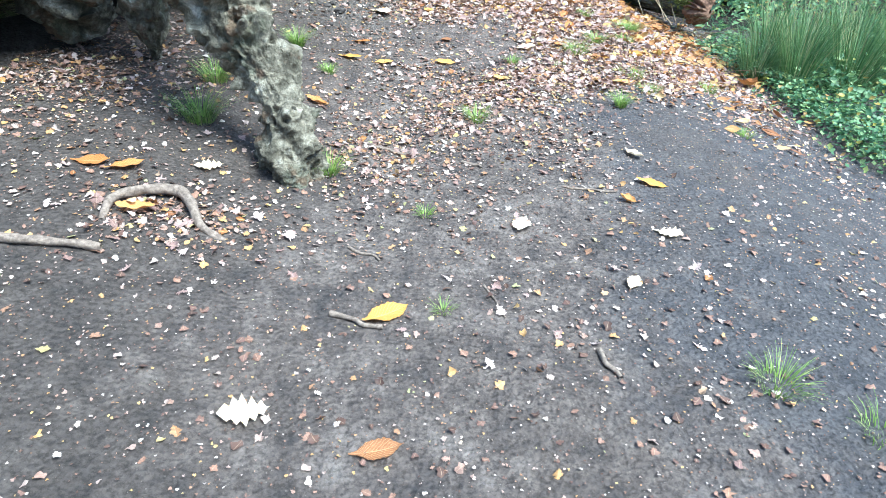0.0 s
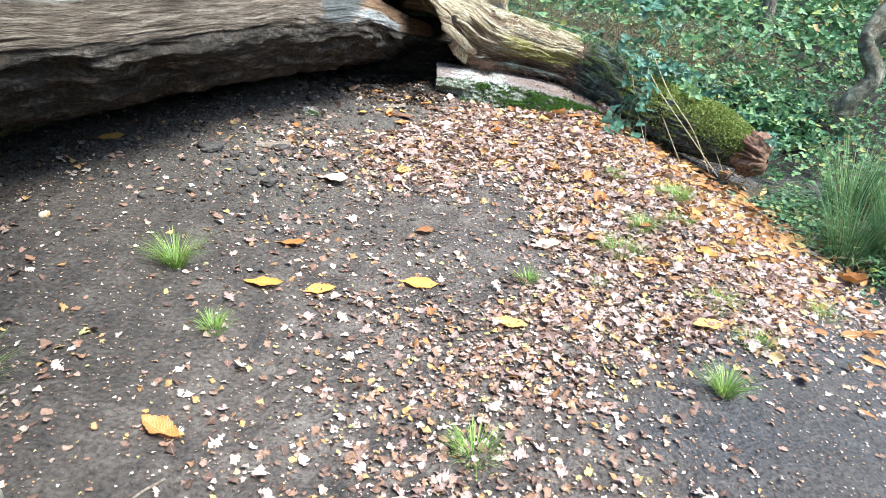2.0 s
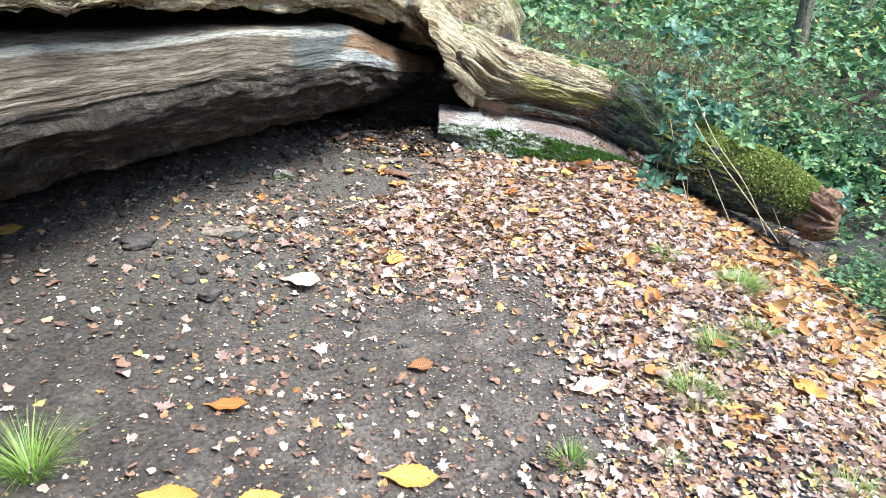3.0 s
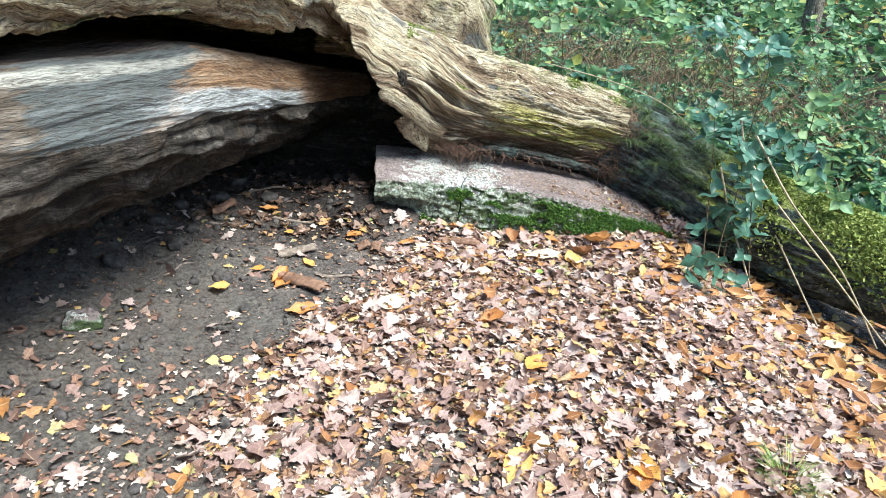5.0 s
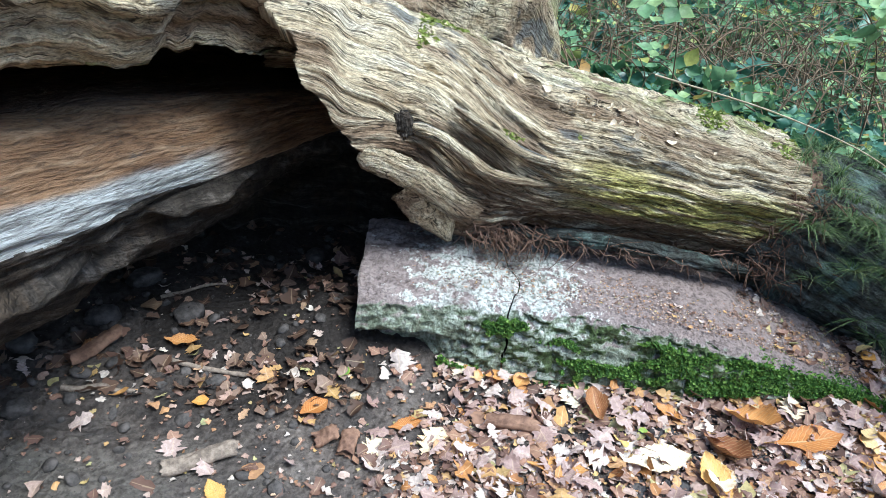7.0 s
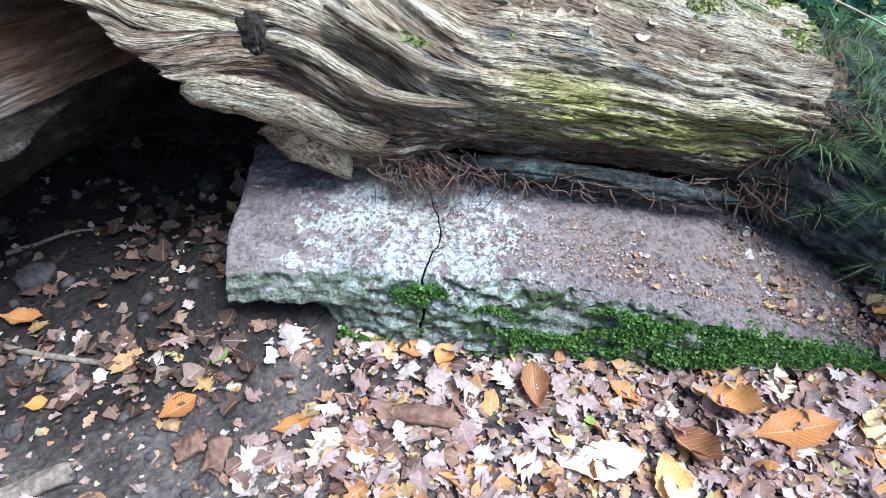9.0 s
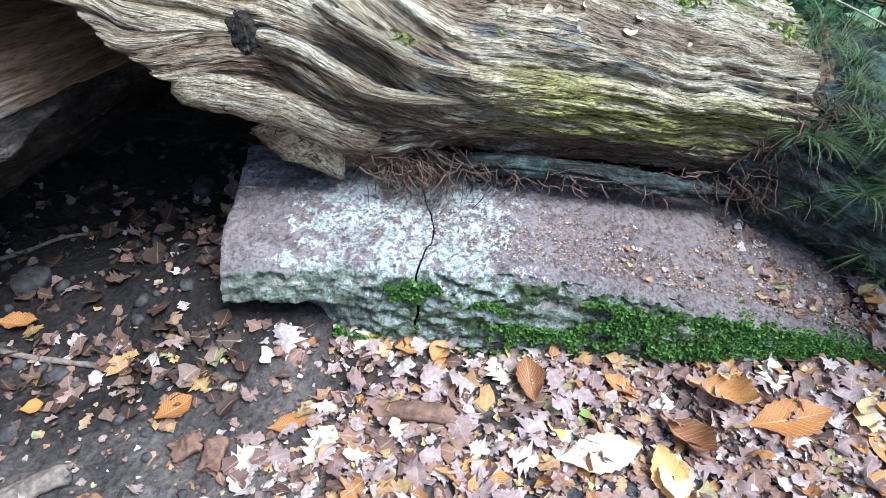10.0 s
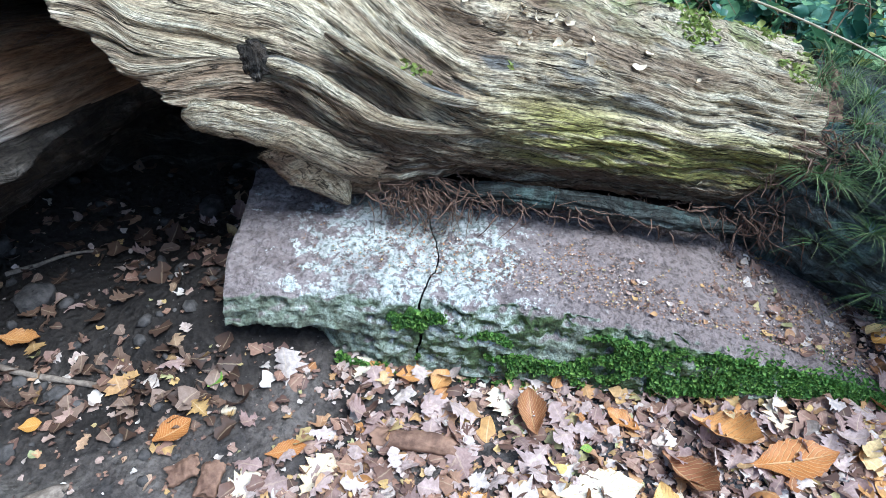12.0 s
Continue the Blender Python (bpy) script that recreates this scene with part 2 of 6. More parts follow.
def soil_material():
    k = Mat("soil", 0.92, 0.2)
    o = k.mapped()
    big, mid, fine = k.noise(o, 0.9, 4), k.noise(o, 7, 6, 0.7), k.noise(o, 55, 6, 0.75)
    c = k.ramp(mid, [(0.30, (0.07, 0.065, 0.065)), (0.48, (0.162, 0.133, 0.117)), (0.60, (0.245, 0.204, 0.178)), (0.72, (0.32, 0.277, 0.243))])
    x, y, z = k.axes(o)
    x = k.math("ADD", x, k.math("MULTIPLY", k.math("SUBTRACT", k.noise(o, 1.7, 6, 0.7), 0.5), 2.4))
    y = k.math("ADD", y, k.math("MULTIPLY", k.math("SUBTRACT", k.noise(o, 2.3, 6, 0.7), 0.5), 2.4))
    dry = k.math("MULTIPLY", k.math("MULTIPLY", k.step(x, 0.1, -0.4), k.step(y, 5.0, 6.0)), k.step(y, 8.5, 7.9))
    c = k.mix(k.math("MULTIPLY", dry, k.step(mid, 0.3, 0.6)), c, (0.17, 0.153, 0.134))
    c = k.mix(k.math("MULTIPLY", k.step(x, 0.6, 1.4), 0.75), c, k.mix(mid, (0.06, 0.062, 0.07), (0.15, 0.153, 0.166)))
    c = k.mix(k.step(big, 0.45, 0.7), c, k.mix(0.5, c, (0.16, 0.13, 0.11)))
    # shade of trunk and limb, put into the soil colour at left
    trunk_shade = k.math("MULTIPLY", k.step(x, -0.2, -1.0), k.step(y, 6.4, 5.2))
    c = k.mix(k.math("MULTIPLY", trunk_shade, 0.6), c, k.mix(fine, (0.035, 0.030, 0.026), (0.13, 0.112, 0.098)))
    # dark humus, with the hollow's shade put into the soil colour
    humus_shade = k.step(y, 8.15, 8.75)
    c = k.mix(k.math("MULTIPLY", humus_shade, 0.9), c, k.mix(fine, (0.010, 0.008, 0.007), (0.055, 0.045, 0.04)))
    grit = k.step(k.voronoi(o, 70), 0.16, 0.06)
    grit = k.math("MULTIPLY", grit, k.step(k.noise(o, 21, 3), 0.5, 0.62))
    c = k.mix(k.math("MULTIPLY", grit, 0.75), c, (0.52, 0.45, 0.39))
    c = k.mix(k.step(fine, 0.34, 0.60), k.mix(0.55, c, (0.02, 0.017, 0.015)), c)
    k.bump(k.math("ADD", fine, k.math("MULTIPLY", k.voronoi(o, 45), 0.8)), 1.0, 0.022)
    return k.done(c)


def litter_material(name, stops, vein=0.25):
    k = Mat(name, 0.62, 0.35)
    c = k.ramp(k.island(), stops)
    o = k.mapped()
    n = k.noise(o, 90, 4, 0.65)
    c = k.mix(k.step(n, 0.35, 0.7), k.mix(0.4, c, (0.10, 0.05, 0.03)), c)
    u, v, w = k.axes(k.mapped((1, 1, 1), "UV"))
    rib = k.step(k.math("ABSOLUTE", k.math("SUBTRACT", v, 0.5)), 0.0, 0.06)
    c = k.mix(k.math("MULTIPLY", k.math("SUBTRACT", 1.0, rib), vein), c, (0.75, 0.58, 0.36))
    k.bump(n, 0.4, 0.003)
    return k.done(c, 0.12)


def big_leaf_material(name, a, b, spots):
    k = Mat(name, 0.5, 0.4)
    u, v, w = k.axes(k.mapped((1, 1, 1), "UV"))
    off = k.math("ABSOLUTE", k.math("SUBTRACT", v, 0.5))
    o = k.mapped()
    n = k.noise(o, 30, 5, 0.6)
    c = k.mix(k.step(k.math("ADD", n, k.math("MULTIPLY", k.math("SUBTRACT", k.obj_random(), 0.5), 0.5)), 0.3, 0.7), a, b)
    c = k.mix(k.math("MULTIPLY", k.step(k.noise(o, 55, 3), 0.58, 0.68), 0.8), c, spots)
    c = k.mix(k.math("MULTIPLY", k.step(off, 0.3, 0.5), k.step(n, 0.45, 0.6)), c, spots)
    vein = k.t.nodes.new("ShaderNodeTexWave")
    vein.inputs["Scale"].default_value, vein.inputs["Distortion"].default_value = 4.2, 0.6
    m = k.t.nodes.new("ShaderNodeCombineXYZ")
    k.link(k.math("SUBTRACT", u, k.math("MULTIPLY", off, 0.5)), m.inputs[0])
    k.link(m.outputs[0], vein.inputs["Vector"])
    line = k.math("MAXIMUM", k.step(vein.outputs["Fac"], 0.86, 1.0), k.step(off, 0.035, 0.01))
    c = k.mix(k.math("MULTIPLY", line, 0.35), c, (0.8, 0.6, 0.3))
    k.bump(k.math("MULTIPLY", line, -1.0), 0.5, 0.004)
    return k.done(c, 0.15)


def wood_grain(k, stretch=(2.6, 34, 1), warp=0.06):
    """Grain that follows the length of a swept shape, from its own length and girth coordinates."""
    uv = k.mapped((1, 1, 1), "UV")
    n = k.t.nodes.new("ShaderNodeTexNoise")
    n.inputs["Scale"].default_value, n.inputs["Detail"].default_value = 3.0, 3
    k.link(uv, n.inputs["Vector"])
    s = k.t.nodes.new("ShaderNodeVectorMath")
    s.operation = "MULTIPLY_ADD"
    k.link(n.outputs["Color"], s.inputs[0])
    s.inputs[1].default_value = (warp, warp, 0)
    k.link(uv, s.inputs[2])
    m = k.t.nodes.new("ShaderNodeMapping")
    m.inputs["Scale"].default_value = stretch
    k.link(s.outputs[0], m.inputs["Vector"])
    return uv, m.outputs[0]


def limb_material():
    k = Mat("weathered_bare_wood", 0.82, 0.22)
    uv, g = wood_grain(k, (3.6, 26, 1), 0.08)
    coarse = k.noise(g, 1.5, 5, 0.62)
    uv2, h = wood_grain(k, (13, 120, 1), 0.05)
    fine = k.noise(h, 1.4, 4, 0.65)
    u, v, w = k.axes(uv)
    c = k.ramp(coarse, [(0.27, (0.13, 0.088, 0.052)), (0.39, (0.44, 0.34, 0.21)), (0.53, (0.68, 0.57, 0.385)), (0.72, (0.87, 0.79, 0.60))])
    blot = k.noise(k.mapped((1.6, 4.5, 1), "UV"), 1.5, 5, 0.65)
    c = k.mix(k.math("MULTIPLY", k.step(blot, 0.48, 0.60), 0.8), c, k.mix(coarse, (0.10, 0.06, 0.04), (0.36, 0.235, 0.145)))
    c = k.mix(k.math("MULTIPLY", k.step(blot, 0.44, 0.32), 0.4), c, (0.56, 0.54, 0.48))
    yel = k.math("MULTIPLY", k.step(k.math("ABSOLUTE", k.math("SUBTRACT", u, 1.62)), 0.50, 0.25), k.step(k.math("ABSOLUTE", k.math("SUBTRACT", v, 0.80)), 0.19, 0.07))
    yel = k.math("MULTIPLY", yel, k.step(k.noise(g, 0.9, 4), 0.36, 0.50))
    c = k.mix(k.math("MULTIPLY", yel, 0.95), c, k.mix(coarse, (0.22, 0.22, 0.05), (0.66, 0.60, 0.18)))
    grey = k.math("MULTIPLY", k.step(k.math("ABSOLUTE", k.math("SUBTRACT", v, 1.08)), 0.17, 0.06), k.step(k.noise(k.mapped((2, 6, 1), "UV"), 1.3, 3), 0.55, 0.60))
    c = k.mix(k.math("MULTIPLY", grey, 0.8), c, k.mix(fine, (0.05, 0.06, 0.065), (0.17, 0.19, 0.20)))
    green = k.math("MULTIPLY", k.step(v, 1.10, 1.32), k.step(k.noise(uv, 7, 5), 0.47, 0.58))
    c = k.mix(k.math("MULTIPLY", green, 0.65), c, (0.24, 0.29, 0.09))
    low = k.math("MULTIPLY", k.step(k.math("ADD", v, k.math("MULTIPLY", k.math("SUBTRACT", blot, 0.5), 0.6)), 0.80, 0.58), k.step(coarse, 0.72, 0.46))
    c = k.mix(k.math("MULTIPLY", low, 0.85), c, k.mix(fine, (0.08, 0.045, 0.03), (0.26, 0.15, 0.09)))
    c = k.mix(k.step(fine, 0.38, 0.50), k.mix(0.66, c, (0.045, 0.03, 0.02)), c)
    speck = k.noise(k.mapped((1, 2.4, 1), "UV"), 75, 5, 0.75)
    c = k.mix(k.step(speck, 0.42, 0.55), k.mix(0.5, c, (0.06, 0.045, 0.03)), c)
    crack = k.noise(k.mapped((1.4, 20, 1), "UV"), 2.2, 3, 0.5, 0.5)
    line = k.step(k.math("ABSOLUTE", k.math("SUBTRACT", crack, 0.56)), 0.012, 0.003)
    c = k.mix(k.math("MULTIPLY", line, 0.85), c, (0.03, 0.022, 0.016))
    k.bump(k.math("SUBTRACT", k.math("ADD", k.math("MULTIPLY", coarse, 1.2), k.math("MULTIPLY", fine, 0.8)), line), 1.0, 0.02)
    return k.done(c)


def trunk_wood_material():
    k = Mat("split_trunk_wood", 0.75, 0.25)
    uv, g = wood_grain(k, (2.8, 22, 1), 0.05)
    coarse, fine = k.noise(g, 1.5, 5, 0.6), k.noise(g, 6, 5, 0.7)
    u, v, w = k.axes(uv)
    wob = k.math("ADD", k.math("MULTIPLY", k.math("SUBTRACT", k.noise(uv, 4, 6, 0.7), 0.5), 0.45), k.math("MULTIPLY", k.math("SUBTRACT", k.noise(g, 2.5, 4), 0.5), 0.5))
    uu = k.math("ADD", u, wob)
    brown = k.ramp(coarse, [(0.3, (0.07, 0.055, 0.042)), (0.5, (0.19, 0.15, 0.115)), (0.7, (0.38, 0.32, 0.26))])
    orange = k.ramp(coarse, [(0.3, (0.20, 0.105, 0.055)), (0.5, (0.40, 0.235, 0.13)), (0.7, (0.56, 0.39, 0.25))])
    pale = k.ramp(coarse, [(0.3, (0.30, 0.30, 0.29)), (0.5, (0.55, 0.56, 0.55)), (0.75, (0.78, 0.79, 0.78))])
    c = k.mix(k.step(uu, 5.25, 5.35), brown, k.mix(k.step(k.math("ADD", uu, k.math("MULTIPLY", k.math("SUBTRACT", v, 1.5), -1.6)), 5.75, 5.85), k.mix(coarse, (0.06, 0.066, 0.063), (0.24, 0.255, 0.25)), orange))
    vv = k.math("ADD", v, k.math("MULTIPLY", k.math("SUBTRACT", k.noise(g, 0.8, 4), 0.5), 0.07))
    edge = k.math("ADD", 1.53, k.math("MULTIPLY", k.step(u, 6.8, 5.6), 0.025))
    band = k.math("MULTIPLY", k.step(k.math("SUBTRACT", vv, edge), 0.02, -0.01), k.math("MULTIPLY", k.step(uu, 5.6, 6.0), k.step(u, 7.2, 6.95)))
    c = k.mix(band, c, pale)
    dust = k.step(v, 1.69, 1.75)
    c = k.mix(k.math("MULTIPLY", dust, 0.85), c, k.mix(fine, (0.16, 0.105, 0.075), (0.30, 0.20, 0.14)))
    # pale weathered rim, its sunlit brightness put into the wood colour
    lit_worn_rim = k.math("MULTIPLY", k.step(k.math("ABSOLUTE", k.math("SUBTRACT", vv, 1.66)), 0.03, 0.01), k.step(u, 6.4, 5.9))
    c = k.mix(k.math("MULTIPLY", lit_worn_rim, 0.75), c, (0.66, 0.63, 0.55))
    c = k.mix(k.step(fine, 0.28, 0.52), k.mix(0.55, c, (0.06, 0.035, 0.02)), c)
    ripple = k.noise(k.mapped((9, 62, 1), "UV"), 1.6, 4, 0.7, 0.8)
    c = k.mix(k.step(ripple, 0.38, 0.54), k.mix(0.48, c, (0.06, 0.045, 0.035)), c)
    blotch = k.noise(k.mapped((3, 9, 1), "UV"), 2.2, 6, 0.7)
    c = k.mix(k.math("MULTIPLY", k.step(blotch, 0.62, 0.66), 0.6), c, k.mix(fine, (0.055, 0.05, 0.05), (0.20, 0.19, 0.19)))
    k.bump(k.math("ADD", k.math("ADD", k.math("MULTIPLY", coarse, 1.2), fine), ripple), 1.0, 0.014)
    return k.done(c)


def bark_material(name, dark, mid, light, tint, tint_amount, mossy=False):
    k = Mat(name, 0.9, 0.2)
    uv, g = wood_grain(k, (2.4, 14, 1), 0.08)
    n, f = k.noise(g, 1.4, 6, 0.7), k.noise(g, 6, 5, 0.7)
    c = k.ramp(n, [(0.32, dark), (0.52, mid), (0.72, light)])
    c = k.mix(k.math("MULTIPLY", k.step(k.noise(uv, 5, 4), 0.5, 0.62), tint_amount), c, tint)
    g2 = k.noise(uv, 38, 5, 0.7)
    c = k.mix(k.step(g2, 0.38, 0.56), k.mix(0.55, c, (0.015, 0.013, 0.011)), c)
    c = k.mix(k.step(f, 0.36, 0.54), k.mix(0.7, c, (0.02, 0.017, 0.014)), c)
    if mossy:
        up = k.axes(k.t.nodes.new("ShaderNodeNewGeometry").outputs["Normal"])[2]
        cover = k.step(k.math("ADD", up, k.math("MULTIPLY", k.math("SUBTRACT", k.noise(uv, 6, 5), 0.5), 1.6)), 0.35, 0.60)
        cover = k.math("MULTIPLY", cover, k.step(k.axes(uv)[0], 0.55, 0.9))
        c = k.mix(k.math("MULTIPLY", cover, 0.9), c, k.mix(k.noise(uv, 45, 4), (0.13, 0.17, 0.035), (0.40, 0.42, 0.12)))
    k.bump(k.math("ADD", k.math("ADD", k.math("MULTIPLY", n, 1.5), f), g2), 1.0, 0.03)
    return k.done(c)


def stump_material():
    k = Mat("lichen_dead_wood", 0.85, 0.2)
    o = k.mapped()
    n, f, b = k.noise(o, 9, 6, 0.65, 0.6), k.noise(o, 45, 5, 0.7), k.noise(o, 3.2, 4)
    c = k.ramp(n, [(0.3, (0.05, 0.045, 0.033)), (0.46, (0.17, 0.155, 0.115)), (0.57, (0.37, 0.335, 0.25)), (0.70, (0.74, 0.70, 0.58))])
    c = k.mix(k.math("MULTIPLY", k.step(b, 0.5, 0.62), 0.3), c, (0.20, 0.24, 0.16))
    c = k.mix(k.math("MULTIPLY", k.step(k.noise(o, 6, 3), 0.57, 0.64), 0.7), c, (0.19, 0.115, 0.07))
    c = k.mix(k.step(f, 0.3, 0.6), k.mix(0.45, c, (0.04, 0.035, 0.025)), c)
    k.bump(k.math("ADD", k.math("MULTIPLY", n, 1.6), f), 1.0, 0.03)
    return k.done(c)


def slab_material():
    k = Mat("lichen_concrete", 0.9, 0.25)
    o = k.mapped(shift=(0.9, 8.8, 0.3))
    x, y, z = k.axes(o)
    n, f, l = k.noise(o, 12, 6, 0.7), k.noise(o, 70, 5, 0.7), k.noise(o, 22, 5, 0.7, 0.4)
    c = k.ramp(n, [(0.3, (0.16, 0.122, 0.114)), (0.5, (0.31, 0.25, 0.235)), (0.7, (0.46, 0.39, 0.365))])
    up = k.axes(k.t.nodes.new("ShaderNodeNewGeometry").outputs["Normal"])[2]
    mid = k.step(k.math("ABSOLUTE", k.math("SUBTRACT", x, 0.62)), 0.42, 0.12)
    lichen = k.math("MULTIPLY", k.step(k.math("ADD", k.math("ADD", l, k.math("MULTIPLY", k.math("SUBTRACT", f, 0.53), 0.45)), k.math("MULTIPLY", k.math("SUBTRACT", mid, 0.6), 0.22)), 0.49, 0.55), k.step(x, 1.5, 1.0))
    c = k.mix(k.math("MULTIPLY", lichen, 0.85), c, k.mix(k.step(f, 0.4, 0.6), (0.46, 0.51, 0.45), (0.70, 0.69, 0.65)))
    dirt = k.math("MULTIPLY", k.step(k.math("ADD", x, k.math("MULTIPLY", n, 0.5)), 1.15, 1.45), k.step(up, 0.5, 0.9))
    c = k.mix(k.math("MULTIPLY", dirt, 0.9), c, k.mix(f, (0.12, 0.088, 0.08), (0.40, 0.315, 0.285)))
    stain = k.noise(o, 4.5, 5, 0.65)
    c = k.mix(k.math("MULTIPLY", k.step(stain, 0.50, 0.66), 0.55), c, k.mix(f, (0.07, 0.05, 0.045), (0.22, 0.165, 0.15)))
    side = k.step(up, 0.75, 0.35)
    c = k.mix(k.math("MULTIPLY", side, 0.8), c, k.ramp(l, [(0.32, (0.085, 0.115, 0.065)), (0.46, (0.21, 0.265, 0.17)), (0.62, (0.44, 0.50, 0.39))]))
    moss = k.math("MULTIPLY", k.step(k.math("ADD", k.math("SUBTRACT", k.noise(o, 8, 5, 0.6), k.math("MULTIPLY", up, 0.30)), k.math("MULTIPLY", x, 0.06)), 0.50, 0.56), k.step(x, 0.4, 0.7))
    c = k.mix(k.math("MULTIPLY", moss, 0.85), c, k.mix(f, (0.03, 0.06, 0.012), (0.10, 0.15, 0.04)))
    pit = k.voronoi(o, 85)
    c = k.mix(k.step(f, 0.36, 0.54), k.mix(0.5, c, (0.04, 0.03, 0.027)), c)
    k.bump(k.math("ADD", k.math("ADD", k.math("MULTIPLY", l, 1.2), f), k.math("MULTIPLY", pit, 0.3)), 1.0, 0.015)
    return k.done(c)


def leafy_material(name, stops, through=0.3, rough=0.45):
    k = Mat(name, rough, 0.4)
    c = k.ramp(k.island(), stops)
    n = k.noise(k.mapped(), 40, 4)
    c = k.mix(k.step(n, 0.3, 0.7), k.mix(0.35, c, (0.02, 0.03, 0.012)), c)
    k.bump(n, 0.3, 0.004)
    return k.done(c, through)


def plain_material(name, a, b, scale=30, rough=0.85, bump=0.6):
    k = Mat(name, rough, 0.25)
    o = k.mapped()
    n = k.noise(o, scale, 5, 0.65)
    c = k.mix(k.step(n, 0.3, 0.7), a, b)
    k.bump(n, bump, 0.006)
    return k.done(c)


SOIL = soil_material()
LITTER = litter_material("pale_leaf_litter", [(0.0, (0.14, 0.08, 0.065)), (0.18, (0.24, 0.14, 0.11)), (0.30, (0.36, 0.20, 0.135)), (0.46, (0.45, 0.31, 0.25)), (0.66, (0.58, 0.45, 0.385)), (0.84, (0.76, 0.68, 0.60)), (0.90, (0.58, 0.31, 0.13)), (0.96, (0.70, 0.48, 0.18)), (1.0, (0.40, 0.42, 0.20))])
ORANGE_LITTER = litter_material("orange_leaf_litter", [(0.0, (0.30, 0.12, 0.045)), (0.4, (0.50, 0.23, 0.07)), (0.7, (0.64, 0.36, 0.12)), (0.9, (0.70, 0.52, 0.30)), (1.0, (0.74, 0.52, 0.14))], 0.4)
BROWN_LITTER = litter_material("brown_leaf_litter", [(0.0, (0.08, 0.05, 0.042)), (0.3, (0.17, 0.095, 0.07)), (0.6, (0.34, 0.195, 0.135)), (0.8, (0.46, 0.25, 0.12)), (0.92, (0.58, 0.34, 0.13)), (1.0, (0.40, 0.42, 0.20))])
# darker browns, for the leaves inside the hollow
DARK_LITTER = litter_material("dark_leaf_litter", [(0.0, (0.035, 0.022, 0.017)), (0.4, (0.085, 0.05, 0.035)), (0.75, (0.17, 0.10, 0.065)), (0.93, (0.30, 0.21, 0.16)), (1.0, (0.45, 0.27, 0.08))])
OAK_LITTER = litter_material("oak_leaf_litter", [(0.0, (0.26, 0.155, 0.13)), (0.35, (0.44, 0.30, 0.265)), (0.7, (0.58, 0.44, 0.395)), (1.0, (0.72, 0.61, 0.54))])
BIG = {
    "y": big_leaf_material("yellow_leaf", (0.62, 0.30, 0.06), (0.74, 0.44, 0.14), (0.42, 0.19, 0.04)),
    "o": big_leaf_material("orange_leaf", (0.48, 0.18, 0.045), (0.62, 0.30, 0.09), (0.24, 0.09, 0.035)),
    "w": big_leaf_material("cream_leaf", (0.74, 0.60, 0.42), (0.82, 0.72, 0.56), (0.60, 0.36, 0.14)),
    "b": big_leaf_material("brown_leaf", (0.30, 0.12, 0.05), (0.44, 0.20, 0.08), (0.16, 0.07, 0.03)),
    "g": big_leaf_material("green_leaf", (0.14, 0.32, 0.05), (0.35, 0.48, 0.08), (0.62, 0.42, 0.06)),
}
LIMB = limb_material()
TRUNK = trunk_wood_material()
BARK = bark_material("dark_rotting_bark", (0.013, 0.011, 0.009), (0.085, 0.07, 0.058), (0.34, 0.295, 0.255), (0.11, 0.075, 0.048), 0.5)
TEAL_BARK = bark_material("lichen_bark", (0.018, 0.02, 0.018), (0.085, 0.09, 0.08), (0.24, 0.27, 0.24), (0.22, 0.32, 0.28), 0.55)
MOSSY_BARK = bark_material("moss_grown_bark", (0.022, 0.025, 0.022), (0.13, 0.14, 0.125), (0.36, 0.40, 0.36), (0.22, 0.32, 0.28), 0.55, True)
STUMP = stump_material()
SLAB = slab_material()
GREEN = leafy_material("bramble_leaves", [(0.0, (0.05, 0.12, 0.055)), (0.4, (0.12, 0.26, 0.12)), (0.7, (0.23, 0.39, 0.18)), (0.9, (0.36, 0.50, 0.20)), (0.97, (0.48, 0.46, 0.10)), (1.0, (0.50, 0.27, 0.10))])
DARK_GREEN = leafy_material("dark_bramble_leaves", [(0.0, (0.03, 0.09, 0.06)), (0.5, (0.075, 0.19, 0.13)), (1.0, (0.16, 0.29, 0.20))], 0.25, 0.30)
GRASS = leafy_material("grass_blades", [(0.0, (0.13, 0.24, 0.04)), (0.5, (0.26, 0.41, 0.08)), (0.85, (0.40, 0.54, 0.14)), (1.0, (0.58, 0.54, 0.24))], 0.3)
RUSH = leafy_material("rush_blades", [(0.0, (0.06, 0.14, 0.05)), (0.5, (0.13, 0.25, 0.09)), (0.85, (0.25, 0.38, 0.15)), (1.0, (0.54, 0.47, 0.25))], 0.2)
MOSS = leafy_material("moss_tips", [(0.0, (0.14, 0.19, 0.035)), (0.5, (0.27, 0.33, 0.07)), (1.0, (0.46, 0.50, 0.15))], 0.25, 0.7)
DARK_MOSS = leafy_material("dark_moss_tips", [(0.0, (0.035, 0.09, 0.015)), (0.5, (0.10, 0.22, 0.035)), (1.0, (0.26, 0.42, 0.08))], 0.25, 0.7)
FINE_GRASS = leafy_material("fine_grass", [(0.0, (0.04, 0.075, 0.022)), (0.6, (0.085, 0.15, 0.045)), (1.0, (0.22, 0.24, 0.10))], 0.2, 0.7)
TWIG = plain_material("twig_bark", (0.13, 0.10, 0.08), (0.30, 0.24, 0.19), 60)
PALE_TWIG = plain_material("dry_stems", (0.30, 0.23, 0.15), (0.52, 0.43, 0.30), 40)
CANE = plain_material("bramble_canes", (0.08, 0.06, 0.04), (0.22, 0.15, 0.09), 30)
